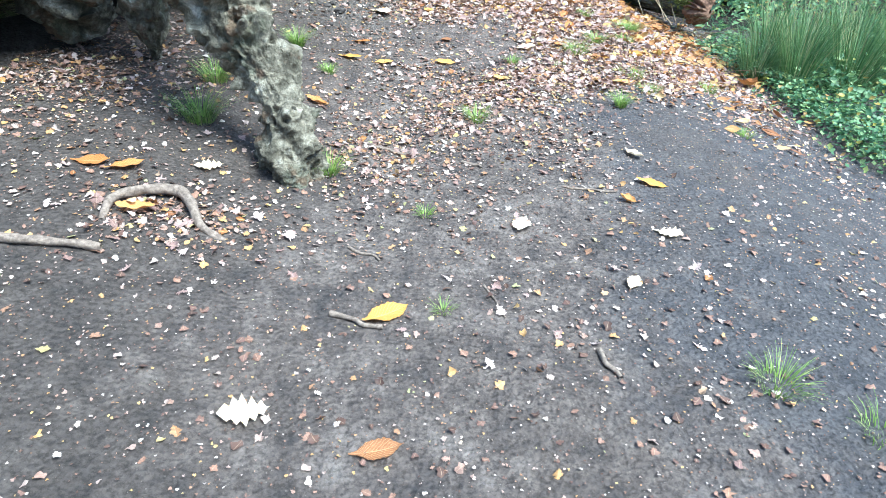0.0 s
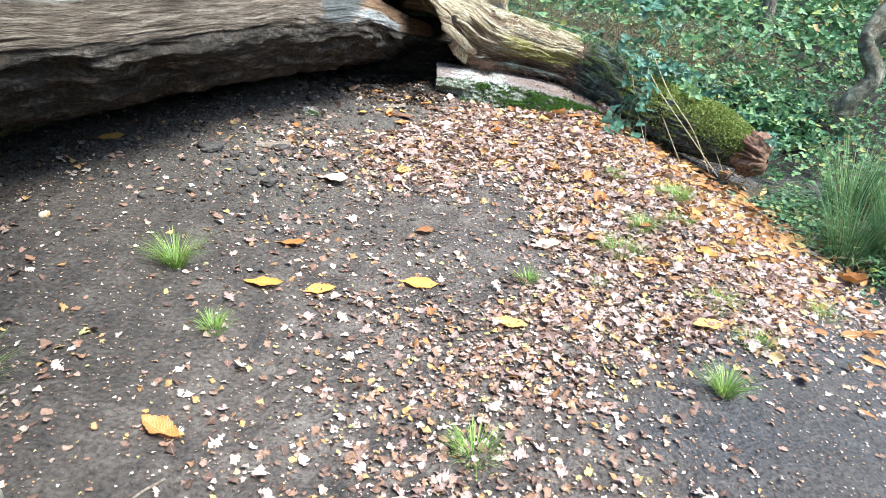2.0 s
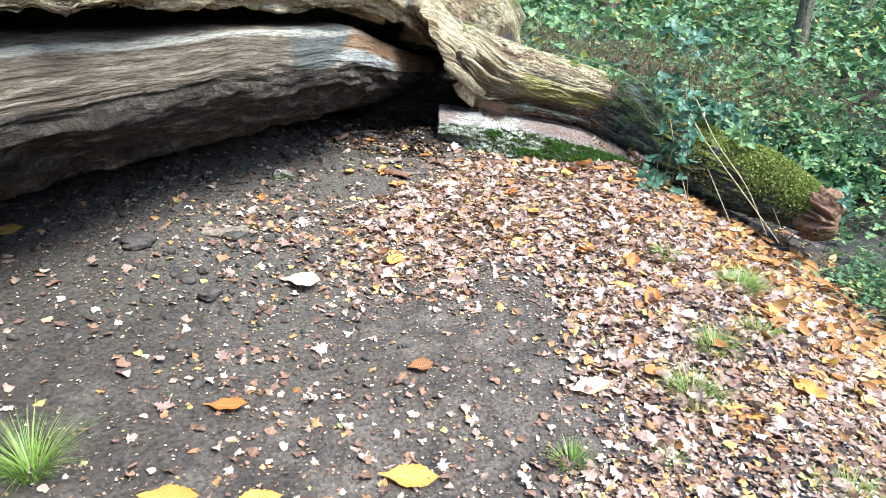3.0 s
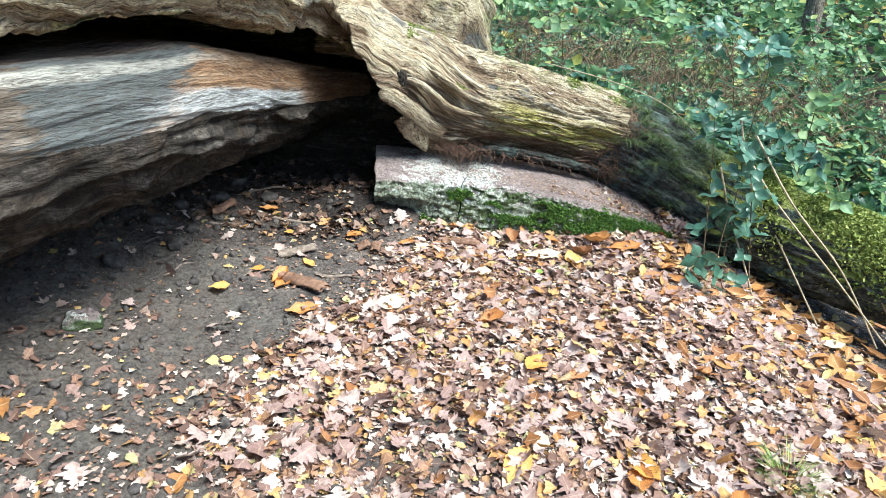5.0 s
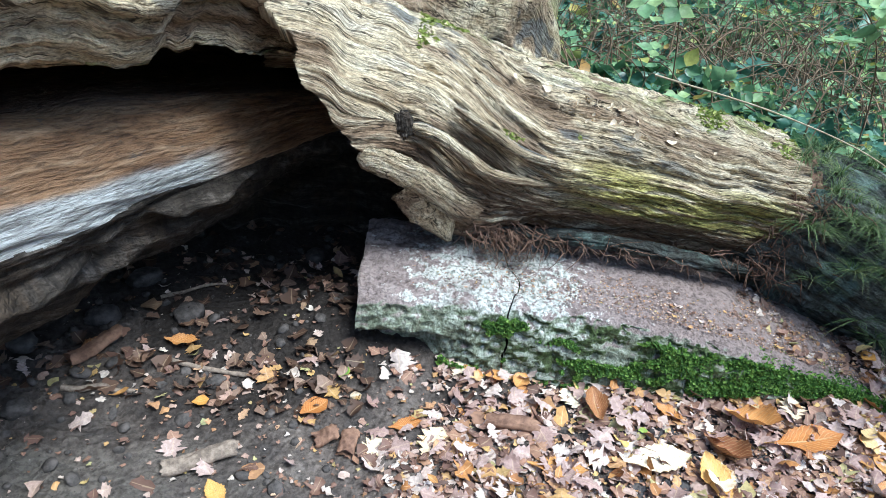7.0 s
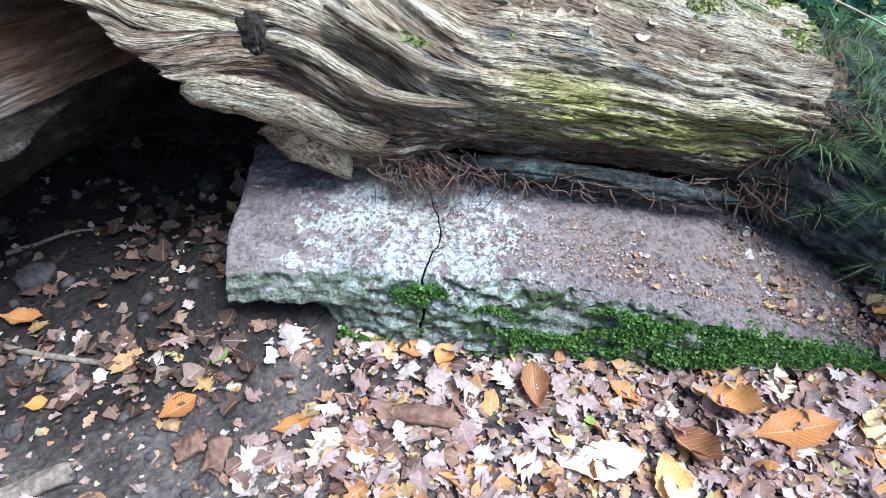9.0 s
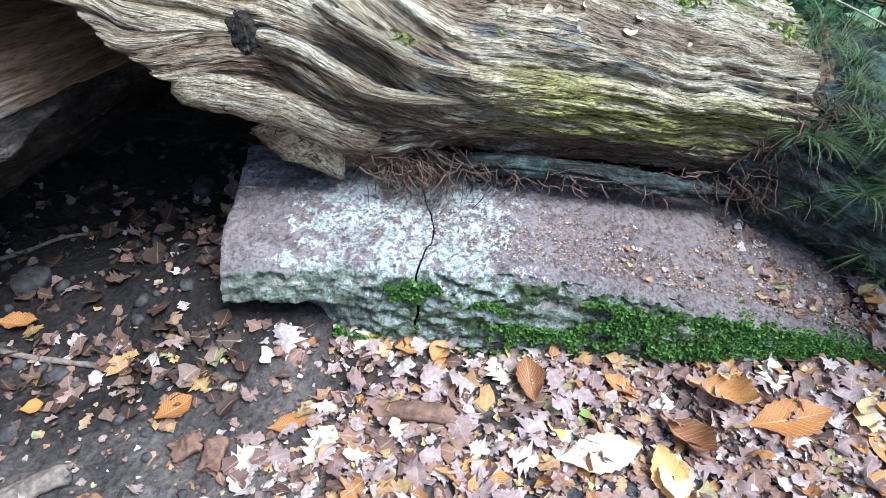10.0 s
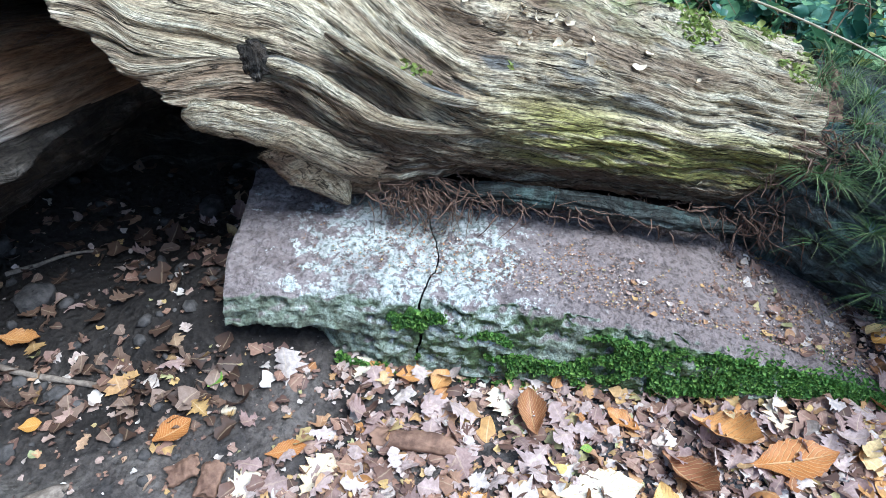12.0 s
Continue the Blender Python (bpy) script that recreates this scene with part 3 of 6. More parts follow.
ROTTEN = plain_material("rotten_red_wood", (0.11, 0.06, 0.042), (0.30, 0.175, 0.115), 26)
ROOT = plain_material("red_brown_root_fibres", (0.06, 0.036, 0.026), (0.24, 0.145, 0.10), 50)
CLOD = plain_material("earth_clods", (0.04, 0.036, 0.034), (0.115, 0.10, 0.092), 35, 0.95, 1.0)


# ---- ground ----
def graded(lo, a, b, hi, step, growth=1.22):
    """Even steps between a and b, widening outwards to lo and hi."""
    mid = list(np.arange(a, b + 1e-6, step))
    up, d = [mid[-1]], step
    while up[-1] < hi:
        d *= growth
        up.append(up[-1] + d)
    down, d = [mid[0]], step
    while down[-1] > lo:
        d *= growth
        down.append(down[-1] - d)
    return np.array(down[:0:-1] + mid + up[1:])


gx, gy = graded(-400, -2.6, 3.6, 400, 0.021), graded(-400, 0.8, 9.9, 400, 0.021)
GX, GY = np.meshgrid(gx, gy, indexing="ij")
gp = np.stack([GX, GY, ground_z(GX, GY)], -1)
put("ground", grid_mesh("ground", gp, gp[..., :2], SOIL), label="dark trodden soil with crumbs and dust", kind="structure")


def skylight_block():
    """Unseen ring of dark foliage, added as surrounding wood to block low skylight."""
    a = np.linspace(0, 2 * math.pi, 241)
    top = 18 + 5 * fbm(np.cos(a) * 9, np.sin(a) * 9, 0.4, 4)
    t = np.linspace(0, 1, 30)
    r = 56 + 4 * fbm(np.cos(a)[:, None] * 14, np.sin(a)[:, None] * 14, t[None] * 6, 3)
    P = np.stack([r * np.cos(a)[:, None], r * np.sin(a)[:, None], -3 + t[None] * (top[:, None] + 3)], -1)
    put("backdrop", grid_mesh("backdrop", P, P[..., :2], FAR), label="unseen ring of dark foliage added to block low skylight", kind="structure")


FAR = plain_material("far_foliage", (0.02, 0.035, 0.012), (0.08, 0.11, 0.035), 0.6)
skylight_block()


# ---- the fallen hollow trunk ----
def front_line(n):
    return spline([(-2.75, 2.1, 0), (-2.35, 3.0, 0), (-1.95, 4.0, 0), (-1.4, 5.3, 0), (-0.80, 6.75, 0), (-0.42, 7.7, 0), (-0.27, 8.5, 0), (-0.1, 9.2, 0), (0.10, 9.75, 0)], n)


def sweep_profile(line, profile, count):
    """Points of a closed profile of (out, up) pairs carried along a level line, its length and girth."""
    t = np.gradient(line, axis=0)
    t = t / np.linalg.norm(t, axis=1)[:, None]
    out = np.stack([t[:, 1], -t[:, 0], 0 * t[:, 0]], -1)
    loop = np.vstack([profile, profile[:1]])
    pr = spline(loop, count + 1)
    girth = np.concatenate([[0], np.cumsum(np.linalg.norm(np.diff(pr, axis=0), axis=1))])
    s = np.concatenate([[0], np.cumsum(np.linalg.norm(np.diff(line, axis=0), axis=1))])
    return out, pr[:-1], girth, s


SMALL_SCRAP = leaf_template(CHIP, 0.4, 0.3, 0.5, 0.03, 5)


def build_trunk():
    trunk = thing("fallen_tree", (-1.0, 7.0, 0.4), "huge hollow fallen tree trunk, weathered bare wood over dark rotting bark", "fallen tree")
    inv = Matrix.Translation(trunk.location).inverted()

    def add(name, me, label=""):
        me.transform(inv)
        return put(name, me, trunk, label)

    # lower wall of the trunk: bark underneath, split wood on its face, a dusty ledge on top
    line = front_line(560)
    prof = np.array([(-1.25, 0.62), (-0.75, 0.64), (-0.36, 0.74), (-0.13, 0.90), (-0.01, 1.03), (0.03, 1.12), (0.02, 1.19), (-0.01, 1.26), (-0.05, 1.315), (-0.13, 1.335), (-0.4, 1.33), (-0.9, 1.40), (-1.25, 1.45), (-1.35, 1.0)])
    out, pr, girth, s = sweep_profile(line, prof, 300)
    y = line[:, 1]
    lift = np.interp(y, [3, 5.3, 6.6, 7.7, 8.7, 9.3, 9.8], [0.08, 0.05, 0.05, 0.0, -0.17, -0.25, -0.33])
    thin = np.interp(y, [3, 7.7, 8.6, 9.25, 9.75], [1, 1, 0.9, 0.75, 0.6])
    gu, gv = s[:, None], girth[None, :-1]
    warp = 0.10 * fbm(gu * 1.3, gv * 2, 0.2, 2)
    barky = sm((1.10 - pr[None, :, 1]) / 0.05)
    d = 0.055 * barky * ridged(gu * 1.6, (gv + warp) * 10, 2.0, 4) - 0.035 * barky * sm((ridged(gu * 1.1, (gv + warp) * 6, 22.0, 2) - 0.45) / 0.15) + 0.030 * barky * fbm(gu * 5, gv * 8, 1, 4)
    d = d + (1 - barky) * (0.010 * ridged(gu * 2.4, (gv + warp) * 42, 4.0, 3) + 0.018 * fbm(gu * 2.6, gv * 6, 7, 3))
    d = d + 0.03 * fbm(gu * 0.9, gv * 1.4, 3, 2) + 0.028 * barky * sm((pr[None, :, 1] - 0.98) / 0.05) * (0.5 + 0.5 * fbm(gu * 7, 0.3, 0.9, 3))
    tang = np.roll(pr, -1, 0) - np.roll(pr, 1, 0)
    nrm = np.stack([tang[:, 1], -tang[:, 0]], -1)
    nrm = nrm / np.linalg.norm(nrm, axis=1)[:, None]
    ou = pr[None, :, 0] * thin[:, None] + d * nrm[None, :, 0]
    ups = 1.12 + (pr[None, :, 1] - 1.12) * thin[:, None] + d * nrm[None, :, 1] + lift[:, None]
    pts = line[:, None] + ou[..., None] * out[:, None] + ups[..., None] * np.array([0, 0, 1.0])
    uv = np.stack(np.broadcast_arrays(s[:, None], girth[None, :]), -1)
    edge = 1.105 + 0.02 * fbm(gu * 5, 0, 0.3, 3)
    index = np.where(pr[None, :, 1] < edge, 1, 0)
    index[:, (pr[:, 0] < -1.2)] = 1
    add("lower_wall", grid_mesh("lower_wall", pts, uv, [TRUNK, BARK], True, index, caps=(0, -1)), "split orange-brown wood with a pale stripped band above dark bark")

    # upper shell: overhanging edge, back of the trunk and the hollow
    line = spline([(-2.75, 2.1, 0), (-1.95, 4.0, 0), (-1.4, 5.3, 0), (-0.80, 6.75, 0), (-0.42, 7.7, 0), (-0.20, 8.5, 0), (0.03, 9.1, 0), (0.36, 9.62, 0), (0.75, 10.1, 0), (1.0, 10.5, 0)], 520)
    outer = [(0.0, 1.45), (0.05, 1.54), (0.06, 1.72), (-0.04, 1.98), (-0.3, 2.2), (-0.75, 2.25), (-1.2, 2.0), (-1.45, 1.5), (-1.45, 0.9), (-1.3, 0.4)]
    inner = [(-1.15, 0.42), (-1.28, 0.9), (-1.28, 1.45), (-1.05, 1.85), (-0.7, 2.05), (-0.35, 1.98), (-0.15, 1.8), (-0.07, 1.6), (-0.05, 1.48)]
    out, pr, girth, s = sweep_profile(line, np.array(outer + inner), 250)
    gu, gv = s[:, None], girth[None, :-1]
    y = line[:, 1][:, None]
    low = np.interp(line[:, 1], [2, 6.5, 7.2, 7.75, 8.05, 8.31, 8.36, 8.47, 8.9, 9.3, 9.8, 10.6], [0.03, 0.03, -0.01, 0.0, -0.06, -0.13, -0.10, -0.11, -0.20, -0.30, -0.5, -0.55])
    rag = 0.018 * fbm(s * 9, 0.5, 0.5, 3) + 0.012 * fbm(s * 31, 0.5, 1.5, 2)
    near = sm((1.95 - pr[:, 1]) / 0.45) * sm((pr[:, 0] + 0.5) / 0.2)
    warp = 0.12 * fbm(gu * 1.2, gv * 2, 5.2, 2)
    d = 0.030 * ridged(gu * 1.3, (gv + warp) * 11, 8.0, 3) + 0.010 * ridged(gu * 3, (gv + warp) * 45, 6.0, 2) + 0.035 * fbm(gu * 1.6, gv * 3, 9, 3)
    d = d - 0.035 * sm((ridged(gu * 0.8, (gv + warp) * 6, 14.0, 2) - 0.6) / 0.2)
    tang = np.roll(pr, -1, 0) - np.roll(pr, 1, 0)
    nrm = np.stack([tang[:, 1], -tang[:, 0]], -1)
    nrm = nrm / np.linalg.norm(nrm, axis=1)[:, None]
    shrink = np.interp(line[:, 1], [2, 8.5, 9.6, 10.2, 10.55], [1, 1, 0.80, 0.62, 0.30])[:, None]
    ou = pr[None, :, 0] * shrink - d * nrm[None, :, 0] + 0.05 * np.sin(s * 2.1)[:, None] * near[None]
    ups = 0.5 + (pr[None, :, 1] - 0.5) * shrink ** 0.5 - d * nrm[None, :, 1] + (low + rag)[:, None] * near[None]
    pts = line[:, None] + ou[..., None] * out[:, None] + ups[..., None] * np.array([0, 0, 1.0])
    uv = np.stack(np.broadcast_arrays(s[:, None], girth[None, :] + 0.85), -1)
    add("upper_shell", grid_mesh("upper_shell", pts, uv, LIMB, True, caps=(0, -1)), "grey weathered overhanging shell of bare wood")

    # the bare limb that lies over the slab, its hollow end broken to a ragged edge
    n, m = 340, 340
    ang = np.linspace(radians(-112), radians(190), m)
    cz0 = [(-0.4, 8.72, 1.20, 0.42, 0.34), (0.05, 8.96, 1.14, 0.43, 0.33), (0.15, 9.02, 1.08, 0.42, 0.32), (0.25, 9.12, 1.03, 0.385, 0.31), (0.36, 9.185, 0.98, 0.365, 0.30), (0.8, 9.20, 0.90, 0.33, 0.265), (1.25, 9.19, 0.82, 0.29, 0.235), (1.66, 9.16, 0.765, 0.25, 0.215)]
    ax = spline(cz0, 200)

    def surf(x, a, off):
        c = [np.interp(x, ax[:, 0], ax[:, i]) for i in range(1, 5)]
        return np.stack([x, c[0] - (c[2] + off) * np.cos(a), c[1] + (c[3] + off) * np.sin(a)], -1)

    zf = np.interp(ang, [radians(-112), radians(-60), radians(-41), radians(-16), radians(4), radians(12), radians(20), radians(35), radians(60), radians(190)], [0.66, 0.46, 0.37, 0.29, 0.15, 0.10, 0.045, 0.03, -0.10, -0.2])
    zf = zf + 0.015 * fbm(ang * 5, 0.2, 0.7, 3) + 0.016 * fbm(ang * 18, 0.9, 0.7, 2) + 0.010 * fbm(ang * 60, 0.4, 0.2, 2)
    t01 = np.linspace(0, 1, n)
    X = zf[None, :] + (1.64 + 0.03 * fbm(ang * 6, 4.2, 0.1, 3) - zf)[None, :] * t01[:, None]
    A = np.broadcast_to(ang[None], X.shape)
    v = (ang - ang[0]) * 0.32
    bend = 0.08 * np.exp(-((X - 0.30) / 0.16) ** 2) * np.exp(-((A - 0.25) / 0.5) ** 2)
    V = v[None, :] + bend * np.sign(A - 0.25) * 0.6 + 0.05 * fbm(X * 2.0, v[None] * 2, 1.1, 2)
    V = V + 0.22 * sm((X - 0.30) / 0.50) * sm((A + 0.75) / 0.6) + 0.012 * np.sin(X * 21) * np.exp(-((X - 1.38) / 0.16) ** 2)
    off = 0.010 * ridged(X * 1.5, V * 8, 0.6, 2) + 0.014 * ridged(X * 4.5, V * 24, 3.3, 3) + 0.010 * ridged(X * 11, V * 60, 5.3, 2) + 0.006 * ridged(X * 30, V * 120, 7.3, 2) + 0.026 * fbm(X * 2.2, V * 3, 2.2, 3)
    off = off - 0.018 * sm((ridged(X * 2.2, V * 9, 12.4, 3) - 0.55) / 0.2)
    off = off - 0.025 * np.exp(-((X - 0.30) / 0.05) ** 2 - ((A - 0.35) / 0.12) ** 2) + 0.030 * np.exp(-((X - 0.33) / 0.10) ** 2 - ((A - 0.38) / 0.28) ** 2)
    off = off + 0.07 * np.exp(-((X - 0.50) / 0.16) ** 2) * np.exp(-((A + 0.85) / 0.30) ** 2)
    fold = 0.62 - 0.75 * sm((X - 0.33) / 0.75)
    off = off + 0.016 * sm((A - fold + 0.22) / 0.22) * (1 - sm((A - fold) / 0.55)) * sm((X - 0.3) / 0.1) * (1 - sm((X - 0.95) / 0.5))
    wav = 0.02 * np.exp(-((X - 1.42) / 0.12) ** 2) * np.sin((A - 0.1) * 9) * (np.abs(A - 0.1) < 0.7)
    po = surf(X, A, off + wav)
    pi = surf(X[:, ::-1], A[:, ::-1], off[:, ::-1] * 0.6 - 0.075 + 0.02 * fbm(X[:, ::-1] * 4, A[:, ::-1] * 4, 9.1, 2))
    pts = np.concatenate([po, pi], 1)
    uvo = np.stack([X + 0.4, V], -1)
    uvi = np.stack([X + 2.4, V + 3], -1)
    uv = np.concatenate([uvo, uvi, uvo[:, :1]], 1)
    f, c = grid_faces(n, 2 * m, True)
    uvs = uv[c[..., 0], c[..., 1]]
    j = np.arange(m - 1)
    for r in (0, n - 1):
        cap = np.stack([r * 2 * m + j, r * 2 * m + j + 1, r * 2 * m + 2 * m - 2 - j, r * 2 * m + 2 * m - 1 - j], -1)
        f = np.vstack([f, cap])
        uvs = np.concatenate([uvs, uvo[r][np.stack([j, j + 1, j + 1, j], -1)]])
    rng = np.random.default_rng(77)
    ii, jj = rng.integers(0, n, 60000), rng.integers(0, m, 60000)
    px, pa = X[ii, jj], ang[jj]
    tuft = fbm(px * 7, pa * 3, 0.7, 3)
    green = ((px > 1.28) & (pa > 0.95) & (pa < 2.2) & (tuft > -0.02)) | ((px > 0.32) & (px < 0.75) & (pa > 1.0) & (pa < 2.0) & (tuft > 0.12)) | ((px > 0.25) & (px < 0.33) & (np.abs(pa - 0.42) < 0.12) & (tuft > 0.0)) | ((px > 0.6) & (px < 0.85) & (np.abs(pa - 0.45) < 0.1) & (tuft > 0.25))
    at = po[ii[green], jj[green]][:5200]
    vv, ff, uu = scatter(leaf_template((0.08, 0.28, 0.03), 0.5, 0.3), at, turns(rng, len(at), 0.9), rng.uniform(0.010, 0.028, len(at)))
    moss = raw_mesh("moss", vv, ff, MOSS, uu)
    pale = ((np.abs(px - 0.95 - 0.12 * rng.normal(0, 1, len(px))) < 0.10) & (np.abs(pa - 0.80) < 0.22))
    at = po[ii[pale], jj[pale]][:24] + np.array([0, -0.006, 0.006])
    vv, ff, uu = scatter(SMALL_SCRAP, at, turns(rng, len(at), 0.6), rng.uniform(0.012, 0.035, len(at)))
    scraps = raw_mesh("scraps", vv, ff, BIG["w"], uu)
    add("moss", moss, "green moss on the top of the limb")["kind"] = "stuff"
    add("leaf_scraps", scraps, "pale dry leaf scraps caught on the wood")["kind"] = "stuff"
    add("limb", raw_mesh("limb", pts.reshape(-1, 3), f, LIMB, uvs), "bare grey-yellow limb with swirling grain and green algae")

    # crumbling fibrous end of the limb
    p = spline([(1.56, 9.14, 0.755, 0.17), (1.63, 9.13, 0.745, 0.195), (1.70, 9.11, 0.735, 0.19), (1.76, 9.10, 0.73, 0.10)], 60)
    rp, ruv = tube(p[:, :3], p[:, 3], 120, lambda s, a: 1 + 0.16 * ridged(s * 22, np.cos(a) * 7, np.sin(a) * 7, 3) + 0.14 * fbm(s * 40, np.cos(a) * 12, np.sin(a) * 12, 3))
    add("rotten_end", grid_mesh("rotten_end", rp, ruv, ROOT, True, caps=(0, -1)), "crumbling red-brown fibrous end of the limb")

    # dark knot
    th, ph = np.meshgrid(np.linspace(0.05, math.pi - 0.05, 40), np.linspace(0, 2 * math.pi, 56, endpoint=False), indexing="ij")
    d = np.stack([np.sin(th) * np.cos(ph), np.sin(th) * np.sin(ph), np.cos(th)], -1)
    kp = d * np.array([0.034, 0.028, 0.036]) * (1 + 0.45 * ridged(d[..., 0] * 3, d[..., 1] * 3, d[..., 2] * 3, 3))[..., None] + np.array([0.285, 8.80, 1.075])
    add("knot", grid_mesh("knot", kp, np.stack([th, ph], -1)[:, list(range(56)) + [0]] * 0.05, BARK, True, caps=(0, -1)), "dark rough knot in the limb")

    # bark-coloured mass added behind the hollow to keep light out
    p = spline([(-1.3, 9.7, 0.45, 0.40), (-0.6, 9.95, 0.5, 0.45), (0.1, 9.95, 0.5, 0.42), (0.7, 9.8, 0.5, 0.36), (1.3, 9.65, 0.45, 0.3)], 120)
    rp, ruv = tube(p[:, :3], p[:, 3], 80, lambda s, a: 1 + 0.2 * ridged(s * 3, np.cos(a) * 4, np.sin(a) * 4, 3) + 0.1 * fbm(s * 5, np.cos(a) * 2, np.sin(a) * 2, 3))
    add("root_mass", grid_mesh("root_mass", rp, ruv, BARK, True, caps=(0, -1)), "dark bark mass added to block light behind the hollow")

    # torn splinters at the broken end
    for k, (pp, wd, th) in enumerate((
        ([(0.178, 8.650, 1.030), (0.225, 8.67, 1.015), (0.29, 8.72, 0.970), (0.36, 8.77, 0.915), (0.46, 8.82, 0.83), (0.54, 8.87, 0.77)], 0.038, 0.009),
        ([(0.335, 8.80, 0.885), (0.375, 8.82, 0.82), (0.415, 8.845, 0.75), (0.455, 8.87, 0.665)], 0.062, 0.010),
        ([(0.30, 8.80, 1.08), (0.40, 8.785, 1.055), (0.48, 8.785, 1.0), (0.565, 8.81, 0.936), (0.70, 8.85, 0.90), (0.9, 8.905, 0.86)], 0.020, 0.022),
        ([(0.44, 8.825, 1.13), (0.56, 8.82, 1.06), (0.66, 8.83, 1.0), (0.8, 8.855, 0.96), (1.0, 8.88, 0.93)], 0.016, 0.016),
        ([(-0.62, 7.83, 1.47), (-0.45, 8.0, 1.43), (-0.36, 8.2, 1.40), (-0.30, 8.42, 1.37)], 0.045, 0.014),
    )):
        ln = spline(pp, 60)
        rr = np.interp(np.linspace(0, 1, 60), [0, 0.08, 0.5, 0.75, 1], [1.1, 1.1, 1.0, 0.7, 0.1] if k == 1 else [0.25, 0.85, 0.9, 0.6, 0.05] if k in (2, 3) else [0.25, 0.85, 1, 1.05, 1.1])
        t, a, b = frames(ln)
        an = np.linspace(0, 2 * math.pi, 28, endpoint=False)
        up = np.array([0, -0.25, 0.97])
        side = up[None] - t * (t @ up)[:, None]
        side = side / np.linalg.norm(side, axis=1)[:, None]
        deep = np.cross(t, side)
        bumpy = 1 + 0.35 * ridged(np.linspace(0, 1, 60)[:, None] * 5, np.cos(an)[None] * 5, np.sin(an)[None] * 2 + k, 3)
        ps = ln[:, None] + (rr[:, None] * bumpy)[..., None] * (wd * np.cos(an)[None, :, None] * side[:, None] + th * np.sin(an)[None, :, None] * deep[:, None])
        sl = np.linspace(0, 0.6, 60)
        u = np.stack(np.broadcast_arrays(sl[:, None] - 3 + 0.7 * k, np.linspace(0.86, 1.06, 29)[None]), -1)
        add("splinter", grid_mesh("splinter", ps, u, LIMB, True, caps=(0, -1)))
    return trunk


FALLEN = build_trunk()


# ---- bark-covered log with moss that runs on from the limb ----
def build_mossy_log():
    log = thing("mossy_log", (2.4, 8.5, 0.1), "rotting barked log with green moss and a broken end", "log")
    inv = Matrix.Translation(log.location).inverted()
    p = spline([(1.50, 9.22, 0.68, 0.22), (1.78, 9.12, 0.64, 0.275), (2.15, 8.90, 0.47, 0.275), (2.55, 8.58, 0.36, 0.25), (2.85, 8.30, 0.32, 0.23), (3.02, 8.08, 0.27, 0.19), (3.1, 7.92, 0.24, 0.15)], 200)
    pts, uv = tube(p[:, :3], p[:, 3], 150, lambda s, a: 1 + 0.16 * ridged(s * 3.0, np.cos(a) * 9, np.sin(a) * 9, 3) + 0.14 * fbm(s * 3, np.cos(a) * 1.5, np.sin(a) * 1.5, 3))
    surface = pts.copy()
    me = grid_mesh("bark", pts, uv, MOSSY_BARK, True, caps=(0,))
    me.transform(inv)
    put("bark", me, log, "dark ridged bark")
    # crumbling broken end
    q = spline([(*p[-6, :3], 0.15), (3.12, 7.87, 0.24, 0.15), (3.18, 7.80, 0.22, 0.11), (3.20, 7.78, 0.22, 0.02)], 40)
    pts, uv = tube(q[:, :3], q[:, 3], 90, lambda s, a: 1 + 0.55 * ridged(s * 12, np.cos(a) * 5, np.sin(a) * 5, 3))
    me = grid_mesh("broken_end", pts, uv, ROTTEN, True)
    me.transform(inv)
    put("broken_end", me, log, "crumbling red-brown rotten wood")
    # moss cushions over the top
    rng = np.random.default_rng(5)
    n = 30000
    u = rng.uniform(0.36, 0.97, n)
    a = rng.normal(0, 0.75, n)
    c = np.stack([np.interp(u, np.linspace(0, 1, 200), p[:, i]) for i in range(4)], -1)
    sd = np.array([-0.66, -0.75, 0.0])
    at = c[:, :3] + (c[:, 3:] * rng.uniform(1.04, 1.24, (n, 1))) * (np.cos(a)[:, None] * np.array([0, 0, 1.0]) + np.sin(a)[:, None] * sd)
    keep = fbm(at[:, 0] * 5, at[:, 1] * 5, at[:, 2] * 5, 3) > -0.05 - 0.25 * (u > 0.6)
    at = at[keep]
    v, f, uu = scatter(leaf_template((0.05, 0.25, 0.02), 0.4, 0.3), at, turns(rng, len(at), 0.9), rng.uniform(0.012, 0.030, len(at)))
    me = raw_mesh("moss", v, f, MOSS, uu)
    me.transform(inv)
    put("moss", me, log, "bright yellow-green moss cushions", kind="stuff")
    return surface


LOG_SURFACE = build_mossy_log()


